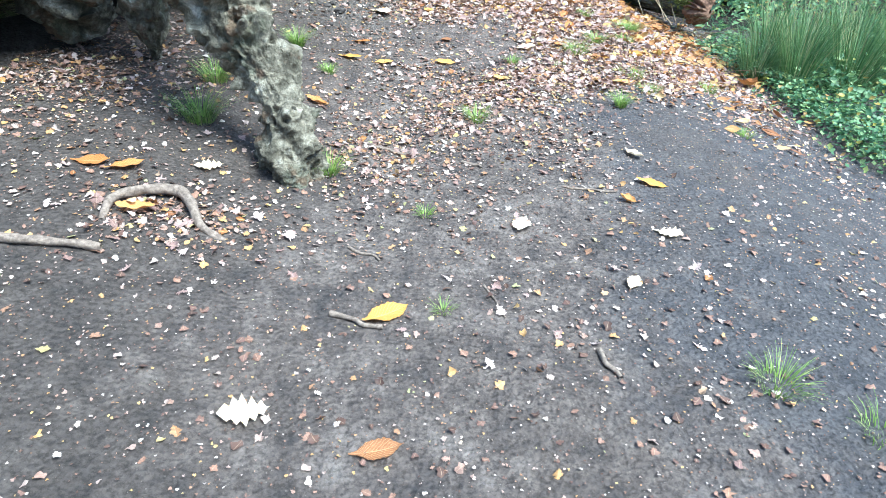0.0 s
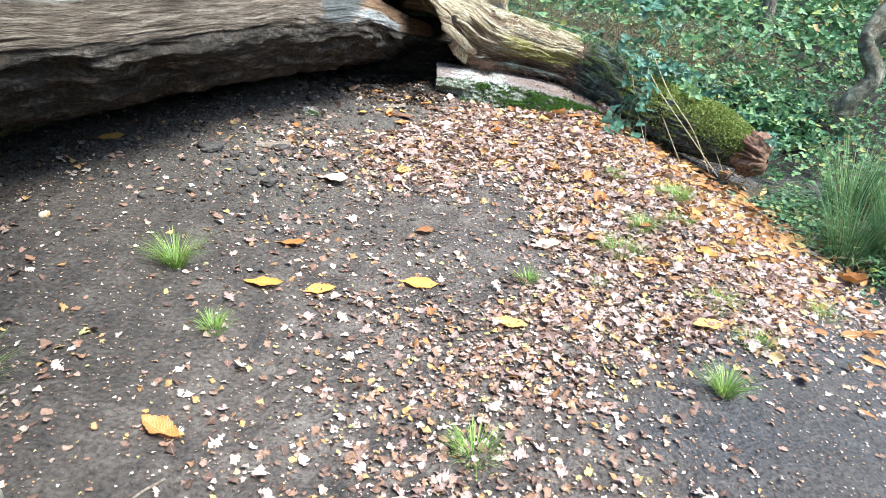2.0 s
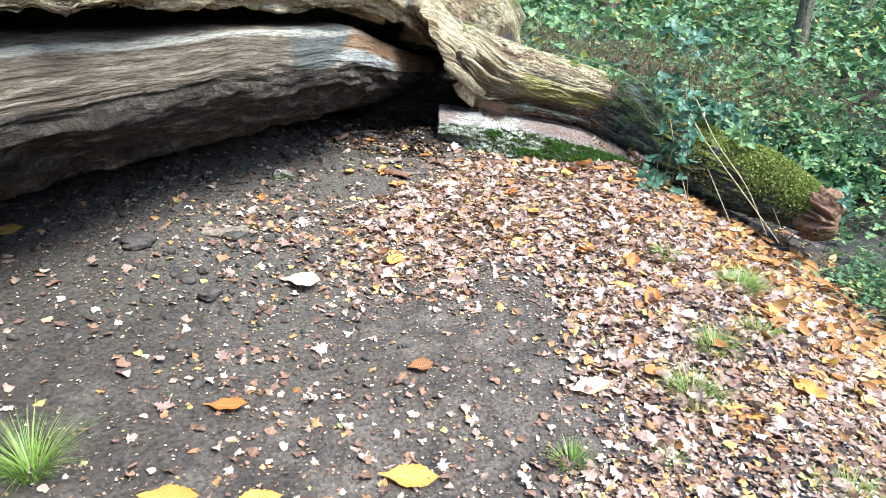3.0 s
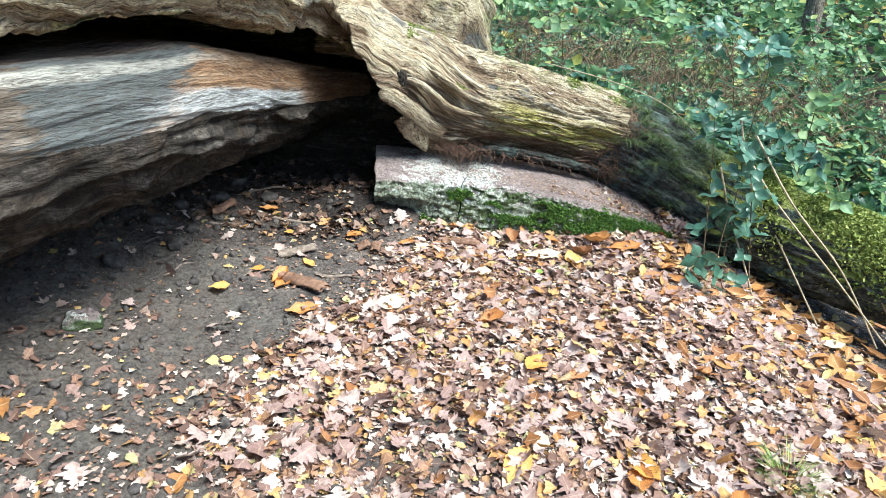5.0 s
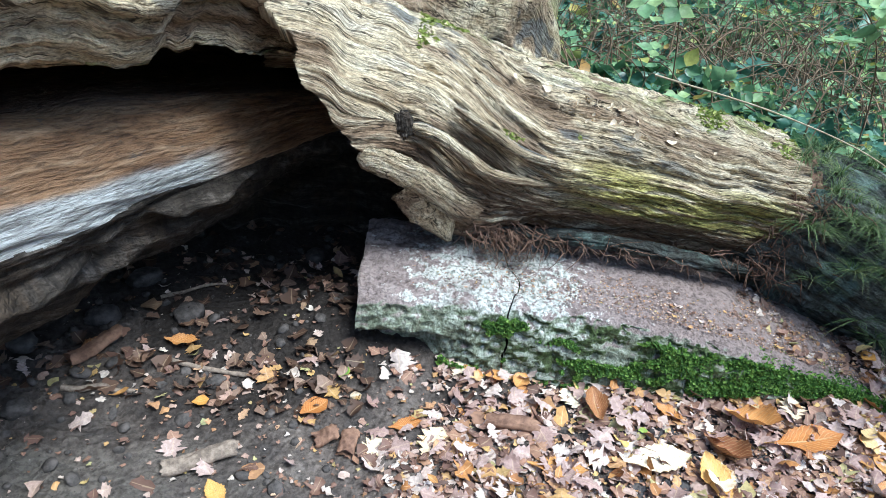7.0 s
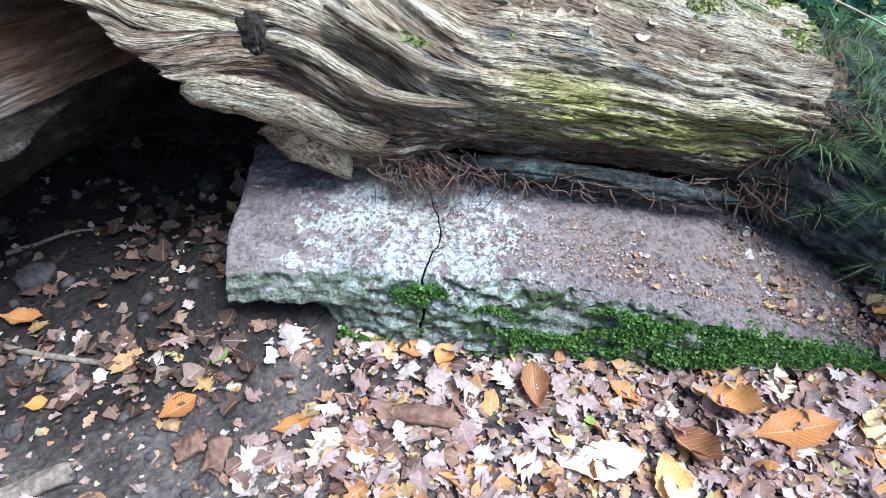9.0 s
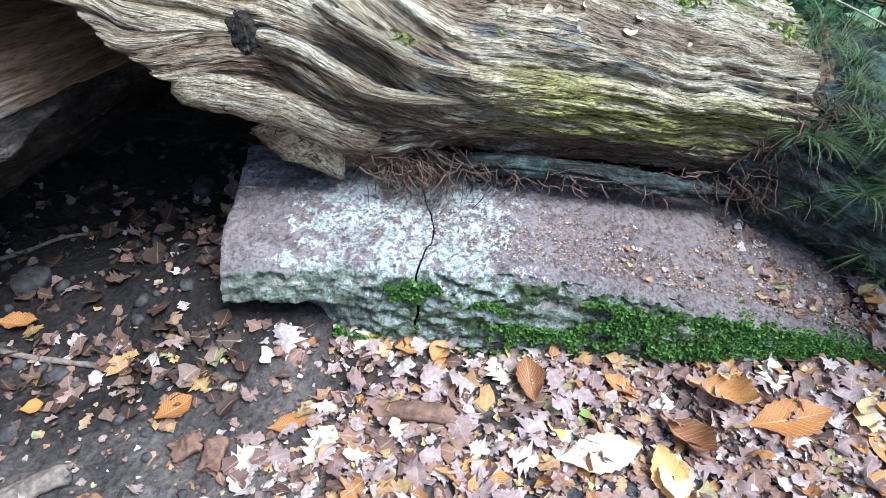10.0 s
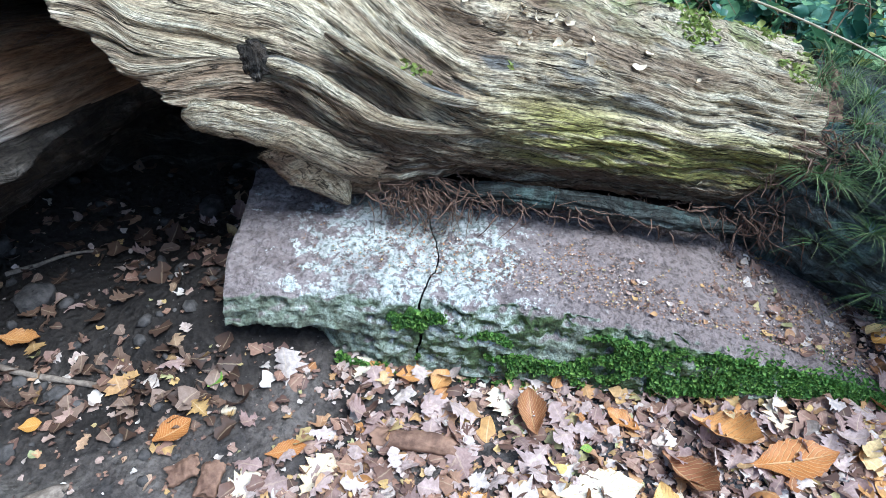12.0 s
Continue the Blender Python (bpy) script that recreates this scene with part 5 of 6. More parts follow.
for row in (
    ("y", -0.12, 1.79, 35, 0.19, 0), ("w", 0.46, 2.53, 250, 0.17, 0), ("y", 1.20, 3.01, 160, 0.17, 0), ("w", 0.85, 2.08, 60, 0.12, 0), ("o", 1.02, 2.82, 150, 0.10, 2),
    ("o", -1.28, 2.50, 40, 0.17, 0), ("o", -1.43, 2.52, 0, 0.17, 0), ("w", -0.95, 2.66, 200, 0.13, 3), ("w", 1.10, 2.51, 330, 0.14, 3), ("o", -1.08, 2.20, 200, 0.16, 1),
    ("w", 1.18, 3.42, 300, 0.15, 1), ("g", -1.32, 1.56, 60, 0.15, 0), ("b", -0.10, 1.20, 10, 0.15, 0), ("w", -0.45, 1.30, 200, 0.15, 3),
    ("w", -0.47, 6.03, 0, 0.17, 4), ("y", -0.56, 4.72, 185, 0.18, 0), ("y", -0.33, 4.76, 195, 0.17, 0), ("y", 0.08, 4.90, 5, 0.20, 0), ("y", 0.52, 4.60, 180, 0.18, 0), ("y", 1.45, 4.72, 200, 0.19, 0),
    ("o", -0.65, 3.76, 160, 0.16, 1), ("w", 0.78, 5.42, 10, 0.19, 1), ("o", -0.56, 5.14, 0, 0.16, 0), ("y", -0.05, 6.50, 90, 0.15, 0), ("o", 3.00, 6.03, 300, 0.24, 2), ("y", -1.83, 6.03, 20, 0.2, 0),
    ("o", 2.86, 7.19, 120, 0.2, 1), ("y", 1.73, 5.55, 290, 0.20, 1), ("y", 1.40, 5.33, 160, 0.16, 0), ("o", 1.11, 5.55, 200, 0.15, 1), ("b", 0.11, 5.50, 20, 0.11, 4), ("o", 1.28, 6.60, 60, 0.16, 2),
    ("y", -0.03, 6.46, 250, 0.19, 0), ("w", -0.45, 6.06, 200, 0.19, 0), ("y", 1.18, 6.36, 170, 0.18, 0), ("w", 0.64, 6.77, 50, 0.15, 0), ("y", 0.84, 7.34, 230, 0.17, 0), ("w", 1.24, 6.61, 30, 0.18, 0),
    ("y", 1.48, 6.40, 70, 0.14, 0), ("o", 1.26, 6.18, 60, 0.18, 2), ("o", -0.21, 7.88, 60, 0.15, 1), ("o", 2.41, 7.24, 340, 0.2, 1), ("o", 1.61, 7.95, 20, 0.15, 1), ("o", 2.26, 8.30, 10, 0.14, 0),
    ("w", 0.74, 6.94, 300, 0.13, 0), ("b", 0.97, 7.26, 40, 0.14, 0), ("o", 1.04, 6.76, 250, 0.16, 1), ("w", 2.44, 7.85, 0, 0.16, 0), ("y", 1.85, 6.74, 90, 0.15, 0), ("o", 0.68, 7.62, 10, 0.14, 2),
    ("w", 1.04, 8.28, 5, 0.20, 0), ("o", 1.49, 8.342, 5, 0.21, 0), ("o", 1.365, 8.42, 325, 0.18, 2), ("b", 1.258, 8.325, 305, 0.17, 2), ("w", 1.517, 8.452, 80, 0.10, 3), ("o", 0.755, 8.24, 350, 0.17, 0),
    ("y", 1.206, 8.20, 100, 0.17, 1), ("w", 1.37, 8.113, 15, 0.15, 0), ("b", 1.56, 8.07, 20, 0.15, 1), ("o", 1.68, 8.105, 330, 0.17, 0), ("w", 0.70, 8.07, 0, 0.10, 4), ("w", 1.22, 8.235, 250, 0.16, 1),
    ("o", 0.07, 8.40, 40, 0.095, 4), ("o", -0.405, 8.66, 0, 0.12, 1), ("y", -0.262, 8.415, 20, 0.05, 4), ("y", -0.347, 7.987, 10, 0.07, 4), ("y", -0.467, 7.775, 15, 0.09, 4), ("b", -0.643, 8.593, 50, 0.14, 1), ("y", -0.113, 8.10, 130, 0.10, 0),
    ("g", 0.145, 8.53, 60, 0.05, 4), ("w", 0.503, 8.592, 60, 0.09, 3), ("o", 0.337, 8.369, 10, 0.10, 0), ("g", 1.044, 8.387, 0, 0.03, 4), ("w", 0.86, 8.51, 110, 0.10, 3), ("w", 0.42, 8.30, 60, 0.12, 3), ("o", 0.62, 8.585, 10, 0.08, 4),
    ("o", 0.56, 8.59, 150, 0.08, 1), ("o", 0.70, 8.57, 60, 0.07, 4), ("o", 1.16, 8.46, 140, 0.10, 1), ("w", 0.25, 8.28, 30, 0.10, 3), ("o", 1.98, 8.70, 60, 0.12, 0), ("y", 1.84, 8.66, 30, 0.06, 4), ("b", 0.93, 8.47, 95, 0.14, 2), ("g", 1.00, 8.10, 40, 0.045, 4),
    ("y", 0.657, 6.80, 60, 0.18, 0), ("y", 1.055, 6.81, 290, 0.17, 1), ("o", -0.11, 7.66, 20, 0.16, 1), ("o", -0.232, 7.92, 60, 0.13, 2), ("w", 0.244, 7.715, 10, 0.15, 4), ("o", 1.675, 8.20, 340, 0.14, 1),
):
    big_leaf(*row)


# ---- twigs, bark pieces, root and clods ----
def stick(name, a, b, r, mat, label, category, bend=0.02, seed=0):
    rng = random.Random(seed)
    pts = []
    for i in range(5):
        t = i / 4
        x, y = a[0] + (b[0] - a[0]) * t + rng.uniform(-bend, bend), a[1] + (b[1] - a[1]) * t + rng.uniform(-bend, bend)
        pts.append((x, y, float(ground_z(x, y)) + r * 0.75, r * (1 - 0.35 * t)))
    return put(name, stick_mesh(name, pts, mat, 22, 8, 0.3, seed), None, label, category, "sticks on the ground")


for i, (a, b, r) in enumerate((
    ((-0.32, 3.29), (-0.07, 3.20), 0.011), ((0.21, 3.16), (0.31, 3.11), 0.010), ((0.69, 2.92), (0.98, 2.92), 0.007), ((0.26, 2.01), (0.33, 1.83), 0.005), ((-0.28, 2.23), (-0.16, 2.16), 0.007),
    ((-0.30, 1.78), (-0.12, 1.72), 0.012), ((0.62, 1.66), (0.68, 1.54), 0.012), ((-0.40, 8.58), (-0.07, 8.52), 0.009), ((-0.07, 8.52), (-0.10, 8.57), 0.006), ((-0.39, 7.94), (-0.24, 8.04), 0.005), ((-0.65, 8.41), (-0.46, 8.45), 0.010),
    ((-0.70, 7.83), (-0.62, 7.97), 0.005), ((-0.08, 8.01), (0.12, 7.99), 0.009), ((-0.55, 8.9), (-0.35, 9.05), 0.007), ((-1.55, 1.85), (-1.1, 1.9), 0.022), ((-0.6, 3.6), (-0.75, 3.35), 0.005),
)):
    stick("twig", a, b, r, TWIG, "grey-brown broken twig lying on the soil", "twig", 0.012, i)


def bark_piece(x, y, yaw, length, width, mat, label):
    n, m = 40, 28
    loop = np.array([(-1, 0), (-0.9, 0.8), (-0.4, 1), (0.1, 0.9), (0.6, 1), (0.95, 0.7), (1, 0), (0.8, -0.8), (0, -1), (-0.8, -0.8), (-1, 0)], float)
    q = np.linspace(0, len(loop) - 1, m, endpoint=False)
    lp = np.stack([np.interp(q, np.arange(len(loop)), loop[:, i]) for i in (0, 1)], -1)
    u = np.linspace(-0.5, 0.5, n)[:, None]
    ragged = 0.10 * width / length * 3 * fbm(lp[None, :, 0] * 4 + x * 7, lp[None, :, 1], y, 3)
    U = u + ragged * np.abs(u) * 2
    W = width * 0.5 * (lp[None, :, 0] + 0.22 * fbm(u * 6 + x * 9, lp[None, :, 0] * 2, 0.5, 3) + 0.06 * np.sin(u * 5))
    H = 0.010 * lp[None, :, 1] + 0.007 * (lp[None, :, 1] > 0) * ridged(u * 4 + x, lp[None, :, 0] * 5, y, 3) + 0.012 * (1 - lp[None, :, 0] ** 2) + 0.010 * np.sin(u * 4 + x)
    P = np.stack([U * length + 0 * W, W, H], -1)
    uv = np.stack([U * length + 0 * W, lp[None, :, 0] * width + 0 * U], -1)
    me = grid_mesh("bark_piece", P, uv[:, list(range(m)) + [0]], mat, True, caps=(0, -1))
    ob = put("bark_piece", me, None, label, "bark")
    ob.matrix_basis = pose(x, y, float(ground_z(x, y)) + 0.014, 4, 3, yaw)


bark_piece(-0.135, 7.90, -32, 0.27, 0.07, ROTTEN, "strip of rotten red-brown wood on the leaf litter")
bark_piece(-0.19, 8.208, 24, 0.19, 0.05, TWIG, "flat grey piece of bark on the soil")
bark_piece(-0.63, 8.58, 60, 0.17, 0.05, ROTTEN, "small curled strip of reddish bark")
bark_piece(0.125, 8.316, 20, 0.065, 0.05, ROTTEN, "small block of red rotten wood")
bark_piece(0.191, 8.293, 80, 0.075, 0.05, ROTTEN, "small block of red rotten wood")
bark_piece(0.643, 8.40, -10, 0.20, 0.05, ROTTEN, "crumbling flake of red rotten wood")
bark_piece(-0.9, 6.35, 15, 0.22, 0.07, TWIG, "flat grey piece of bark on the soil")


def surface_root():
    p = []
    for x, y, h, r in ((-1.19, 2.10, 0.0, 0.012), (-1.19, 2.20, 0.035, 0.017), (-1.12, 2.28, 0.05, 0.021), (-1.0, 2.34, 0.05, 0.023), (-0.92, 2.28, 0.045, 0.02), (-0.86, 2.18, 0.02, 0.018), (-0.78, 2.14, 0.0, 0.015), (-0.70, 2.13, -0.02, 0.01)):
        p.append((x, y, float(ground_z(x, y, False)) + h, r))
    put("surface_root", stick_mesh("surface_root", p, TWIG, 50, 12, 0.3), None, "bent grey root arching out of the soil", "root")


surface_root()


def clods():
    rng = np.random.default_rng(11)
    n = 6000
    x = -0.35 + rng.normal(0, 0.75, n)
    y = rng.uniform(5.2, 9.7, n)
    x = x - 0.35 * (9 - y) * 0.6
    k = (x < 0.15) & (x > -2.4)
    x, y = x[k], y[k]
    th, ph = np.meshgrid(np.linspace(0, math.pi, 5), np.linspace(0, 2 * math.pi, 7), indexing="ij")
    P = np.stack([np.sin(th) * np.cos(ph), np.sin(th) * np.sin(ph), np.cos(th) * 0.6], -1)
    P = P * (1 + 0.28 * fbm(P[..., 0] * 1.7, P[..., 1] * 1.7, P[..., 2] * 1.7 + 4, 2))[..., None]
    f, c = grid_faces(5, 7)
    uv = np.stack([th, ph], -1)[c[..., 0], c[..., 1]]
    sc = 0.002 + 0.024 * rng.random(len(x)) ** 9
    v, ff, u = scatter((P.reshape(-1, 3), f, uv), np.stack([x, y, ground_z(x, y) + sc * 0.2], -1), turns(rng, len(x), 0.6), sc)
    put("earth_clods", raw_mesh("earth_clods", v, ff, CLOD, u), label="dry grey crumbs and clods of earth", category="soil", kind="stuff")


clods()


def earth_clod(x, y, size, yaw, flat, mat, label):
    th, ph = np.meshgrid(np.linspace(0.03, math.pi - 0.03, 18), np.linspace(0, 2 * math.pi, 26, endpoint=False), indexing="ij")
    d = np.stack([np.sin(th) * np.cos(ph), np.sin(th) * np.sin(ph), np.cos(th)], -1)
    r = 1 + 0.30 * fbm(d[..., 0] * 1.6 + x * 5, d[..., 1] * 1.6 + y * 3, d[..., 2] * 1.6, 2) + 0.16 * ridged(d[..., 0] * 4, d[..., 1] * 4 + x, d[..., 2] * 4, 2)
    P = np.sign(d) * np.abs(d) ** 0.8 * r[..., None] * np.array([1.0, 0.75, flat]) * size
    ob = put("earth_clod", grid_mesh("earth_clod", P, np.stack([th, ph], -1)[:, list(range(26)) + [0]], mat, True, caps=(0, -1)), None, label, "clod", "clods under the trunk")
    ob.matrix_basis = pose(x, y, float(ground_z(x, y)) + size * flat * 0.35, 5, -4, yaw)


for i, (x, y, size, flat) in enumerate(((-0.69, 8.75, 0.055, 0.5), (-0.42, 8.81, 0.05, 0.5), (-0.73, 8.11, 0.045, 0.55), (-0.47, 7.87, 0.045, 0.6), (-0.88, 8.31, 0.04, 0.5), (-0.64, 8.99, 0.06, 0.45), (-0.08, 9.3, 0.05, 0.5), (-0.85, 8.57, 0.05, 0.5),
                                        (-0.85, 6.32, 0.05, 0.4), (-0.45, 6.28, 0.03, 0.5), (-0.69, 6.39, 0.035, 0.45), (-0.91, 7.85, 0.045, 0.5), (-0.71, 8.3, 0.035, 0.6), (-0.80, 5.79, 0.055, 0.4), (-1.23, 6.09, 0.09, 0.25), (-0.93, 5.87, 0.04, 0.4), (-0.24, 8.51, 0.028, 0.6))):
    earth_clod(x, y, size, i * 47, flat, CLOD, "dark lump of dry earth on the soil")
earth_clod(-0.84, 7.38, 0.055, 20, 0.7, SLAB, "small grey stone block half in the soil")
earth_clod(-1.60, 4.92, 0.022, 60, 0.7, BIG["w"], "small pale pebble on the dark soil")
earth_clod(0.19, 8.47, 0.016, 10, 0.7, BIG["w"], "small pale pebble beside the slab")


# ---- root fibres and lichen strip under the limb ----
def root_fibres():
    rng = np.random.default_rng(14)
    parts = []
    for i in range(1500):
        x = (rng.uniform(0.50, 1.62) if i % 3 else rng.normal(0.66, 0.09)) if i < 360 else rng.normal(1.63, 0.06)
        y0 = np.interp(x, [0.5, 1.66], [8.90, 8.92]) + rng.normal(0, 0.03) + (0 if i < 360 else rng.uniform(-0.02, 0.10))
        z0 = np.interp(x, [0.5, 1.66], [0.71, 0.61]) + rng.normal(0, 0.02) + (0 if i < 360 else rng.uniform(-0.05, 0.28))
        step = rng.uniform(0.008, 0.022)
        way = np.array([rng.normal(0, 0.8) + (0.6 if i % 3 else 0), -0.5, -0.6 if i % 3 else -1.4])
        q = np.array([x, y0, z0])
        pts = []
        for j in range(6):
            pts.append(q)
            way = way + rng.normal(0, 0.55, 3) + np.array([0, 0.12, -0.12])
            q = q + way / np.linalg.norm(way) * step
        p = spline(pts, 11)
        g, uv = tube(p, np.linspace(0.0022, 0.0007, 11) * rng.uniform(0.5, 1.5), 4)
        f, c = grid_faces(11, 4, True)
        parts.append((g.reshape(-1, 3), f, uv[c[..., 0], c[..., 1]]))
    v, f, u = joined(parts)
    put("root_fibres", raw_mesh("root_fibres", v, f, ROOT, u), label="red-brown root fibres hanging under the bare limb", category="roots", kind="stuff")
    strip = [(0.62, 8.95, 0.675, 0.010), (0.9, 8.91, 0.682, 0.020), (1.15, 8.90, 0.655, 0.020), (1.35, 8.89, 0.622, 0.018), (1.5, 8.90, 0.592, 0.010)]
    p = spline(strip, 70)
    pts, uv = tube(p[:, :3], p[:, 3], 40, lambda s, a: 1 + 0.7 * ridged(s * 14, np.cos(a) * 3, np.sin(a) * 3, 3))
    me = grid_mesh("bark_strip", pts, uv, TEAL_BARK, True, caps=(0, -1))
    me.transform(Matrix.Translation(FALLEN.location).inverted())
    put("bark_strip", me, FALLEN, "blue-green lichen-covered strip of bark")


root_fibres()


# ---- grass and rushes ----
def blades(rng, n, spread, height, width, lean, droop, at=(0, 0)):
    """Curved tapering blades from one base: arrays for raw_mesh."""
    seg = 5
    ang = rng.uniform(0, 2 * math.pi, n)
    rad = spread * np.sqrt(rng.random(n))
    hx, hy = np.cos(ang), np.sin(ang)
    le = lean * rng.uniform(0.2, 1.0, n)
    h = height * rng.uniform(0.45, 1.0, n)
    t = np.linspace(0, 1, seg)[None]
    reach = h[:, None] * (le[:, None] * t + droop * t ** 2.2 * rng.uniform(0.3, 1.2, n)[:, None])
    z = h[:, None] * (t - 0.30 * droop * t ** 2.5)
    bx = at[0] + rad * hx
    by = at[1] + rad * hy
    cx, cy = bx[:, None] + reach * hx[:, None], by[:, None] + reach * hy[:, None]
    w = width * (1 - t ** 1.5) * rng.uniform(0.7, 1.2, n)[:, None] + 0.0003
    sx, sy = -hy[:, None] * w, hx[:, None] * w
    P = np.stack([np.stack([cx - sx, cy - sy, z], -1), np.stack([cx + sx, cy + sy, z], -1)], 2)
    f, c = grid_faces(seg, 2)
    F = f[None] + (np.arange(n) * seg * 2)[:, None, None]
    U = np.broadcast_to((c / (seg - 1.0))[None], (n, *c.shape))
    return P.reshape(-1, 3), F.reshape(-1, 4), U.reshape(-1, 4, 2)


def grass_tuft(x, y, height, n, spread, seed):
    rng = np.random.default_rng(seed)
    me = raw_mesh("grass_tuft", *blades(rng, int(n * 1.6), spread, height, 0.0013, 0.5, 0.7)[:2], GRASS)
    ob = put("grass_tuft", me, None, "small tuft of fresh green grass in the soil", "grass", "grass tufts")
    ob.location = (x, y, float(ground_z(x, y)) - 0.004)


for i, (x, y, h, n, sp) in enumerate((
    (-0.96, 4.73, 0.16, 150, 0.045), (-1.16, 3.16, 0.17, 170, 0.08), (-0.46, 2.87, 0.12, 90, 0.045), (1.31, 4.23, 0.13, 120, 0.035), (0.31, 3.81, 0.11, 90, 0.06), (-0.67, 4.32, 0.08, 60, 0.04),
    (1.20, 5.41, 0.12, 120, 0.09), (0.64, 5.01, 0.08, 70, 0.04), (0.02, 2.55, 0.06, 40, 0.03), (1.43, 5.77, 0.12, 120, 0.07), (1.95, 6.60, 0.13, 160, 0.10), (1.56, 4.93, 0.09, 90, 0.10),
    (1.53, 6.76, 0.10, 100, 0.07), (1.89, 6.53, 0.14, 160, 0.09), (1.60, 4.60, 0.08, 70, 0.08), (-1.25, 3.75, 0.16, 140, 0.08), (1.75, 6.0, 0.10, 90, 0.09), (-0.70, 4.36, 0.07, 50, 0.04), (1.2, 1.55, 0.10, 70, 0.07), (1.45, 1.35, 0.08, 60, 0.08),
    (1.0, 5.05, 0.06, 40, 0.05), (0.1, 1.85, 0.05, 30, 0.03), (2.3, 5.2, 0.10, 80, 0.08), (2.2, 4.2, 0.08, 60, 0.06),
)):
    grass_tuft(x, y, h, n, sp, 100 + i)


def rush_clump(x, y, n, height, spread, seed):
    rng = np.random.default_rng(seed)
    up = blades(rng, n, spread, height, 0.0036, 0.32, 0.25)
    flop = blades(rng, n // 3, spread * 1.15, height * 0.75, 0.0034, 0.9, 1.3)
    v, f, u = joined([up, flop])
    ob = put("rush_clump", raw_mesh("rush_clump", v, f, RUSH, u), None, "dark green clump of upright rushes beside the path", "rushes", "rush clumps")
    ob.location = (x, y, float(ground_z(x, y)) - 0.01)


for i, row in enumerate(((3.30, 6.50, 260, 0.62, 0.16), (3.62, 6.30, 320, 0.85, 0.18), (3.85, 6.75, 330, 0.95, 0.20), (4.15, 6.30, 330, 0.95, 0.20), (4.35, 6.95, 330, 1.0, 0.22), (3.75, 7.25, 280, 0.9, 0.18), (4.75, 6.5, 320, 1.0, 0.24), (4.9, 7.5, 300, 1.0, 0.25), (5.4, 6.9, 300, 1.05, 0.28))):
    rush_clump(*row, 200 + i)


def hanging_grass(row, way, n, seed):
    """Grass rooted on the barked log, at the point of a ring of its surface that faces a given way."""
    rng = np.random.default_rng(seed)
    out = np.array(way) / np.linalg.norm(way)
    tufts = []
    for _ in range(9):
        ring = LOG_SURFACE[int(np.clip(row + rng.normal(0, 5), 14, 120))]
        at = ring[np.argmax((ring - ring.mean(0)) @ (out + rng.normal(0, 0.22, 3)))]
        v, f, u = blades(rng, n // 9, 0.02, rng.uniform(0.06, 0.12), 0.0009, 0.8, 1.2)
        v[:, 2] = 0.7 * v[:, 2] - 1.8 * (v[:, 0] ** 2 + v[:, 1] ** 2)
        tufts.append((v + at + out * v[:, 2:3] * 0.8, f, u))
    v, f, u = joined(tufts)
    base = v.mean(0)
    ob = put("grass_hummock", raw_mesh("grass_hummock", v - base, f, FINE_GRASS, u), None, "fine dark grass drooping over the barked log", "grass", "grass hummocks")
    ob.location = base


for i, (row, way, n) in enumerate(((28, (-0.1, -0.3, 1.0), 380), (32, (-0.2, -0.8, 0.8), 380), (40, (0.0, -0.5, 1.0), 380), (46, (-0.2, -0.9, 0.6), 380), (54, (0.0, -0.4, 1.0), 380), (60, (-0.2, -0.8, 0.7), 340), (70, (0.0, -0.6, 0.9), 300), (52, (-0.3, -1.0, 0.3), 260))):
    hanging_grass(row, way, n, 31 + i)


# ---- brambles and the wood behind ----
def cane_mesh(name, rng, lines, mat, r):
    parts = []
    for pts in lines:
        p = spline(pts, 12)
        rad = np.linspace(r, r * 0.4, 12) * rng.uniform(0.6, 1.4)
        g, uv = tube(p, rad, 5)
        f, c = grid_faces(12, 5, True)
        parts.append((g.reshape(-1, 3), f, uv[c[..., 0], c[..., 1]]))
    return raw_mesh(name, *joined(parts)[:2], mat, joined(parts)[2])


LEAFLETS = [leaf_template(BRAMBLE, c, f, t, 0.02) for c, f, t in ((0.25, 0.3, 0.2), (0.4, 0.2, -0.3), (0.1, 0.45, 0.1))]


def trefoils(rng, at, size, tilt=0.55):
    """Three leaflets at each place, as brambles bear them."""
    n = len(at)
    base = turns(rng, n, tilt)
    out = []
    for k, (yaw, tp) in enumerate(zip((0.0, 1.5, -1.5), LEAFLETS)):
        c, s = math.cos(yaw), math.sin(yaw)
        R = np.array([[c, -s, 0], [s, c, 0], [0, 0, 1.0]])
        q = base @ R
        sz = size * (1.0 if k == 0 else 0.8)
        out.append(scatter(tp, at + (q @ np.array([0.45, 0, 0.0])) * sz[:, None], q, sz))
    return joined(out)


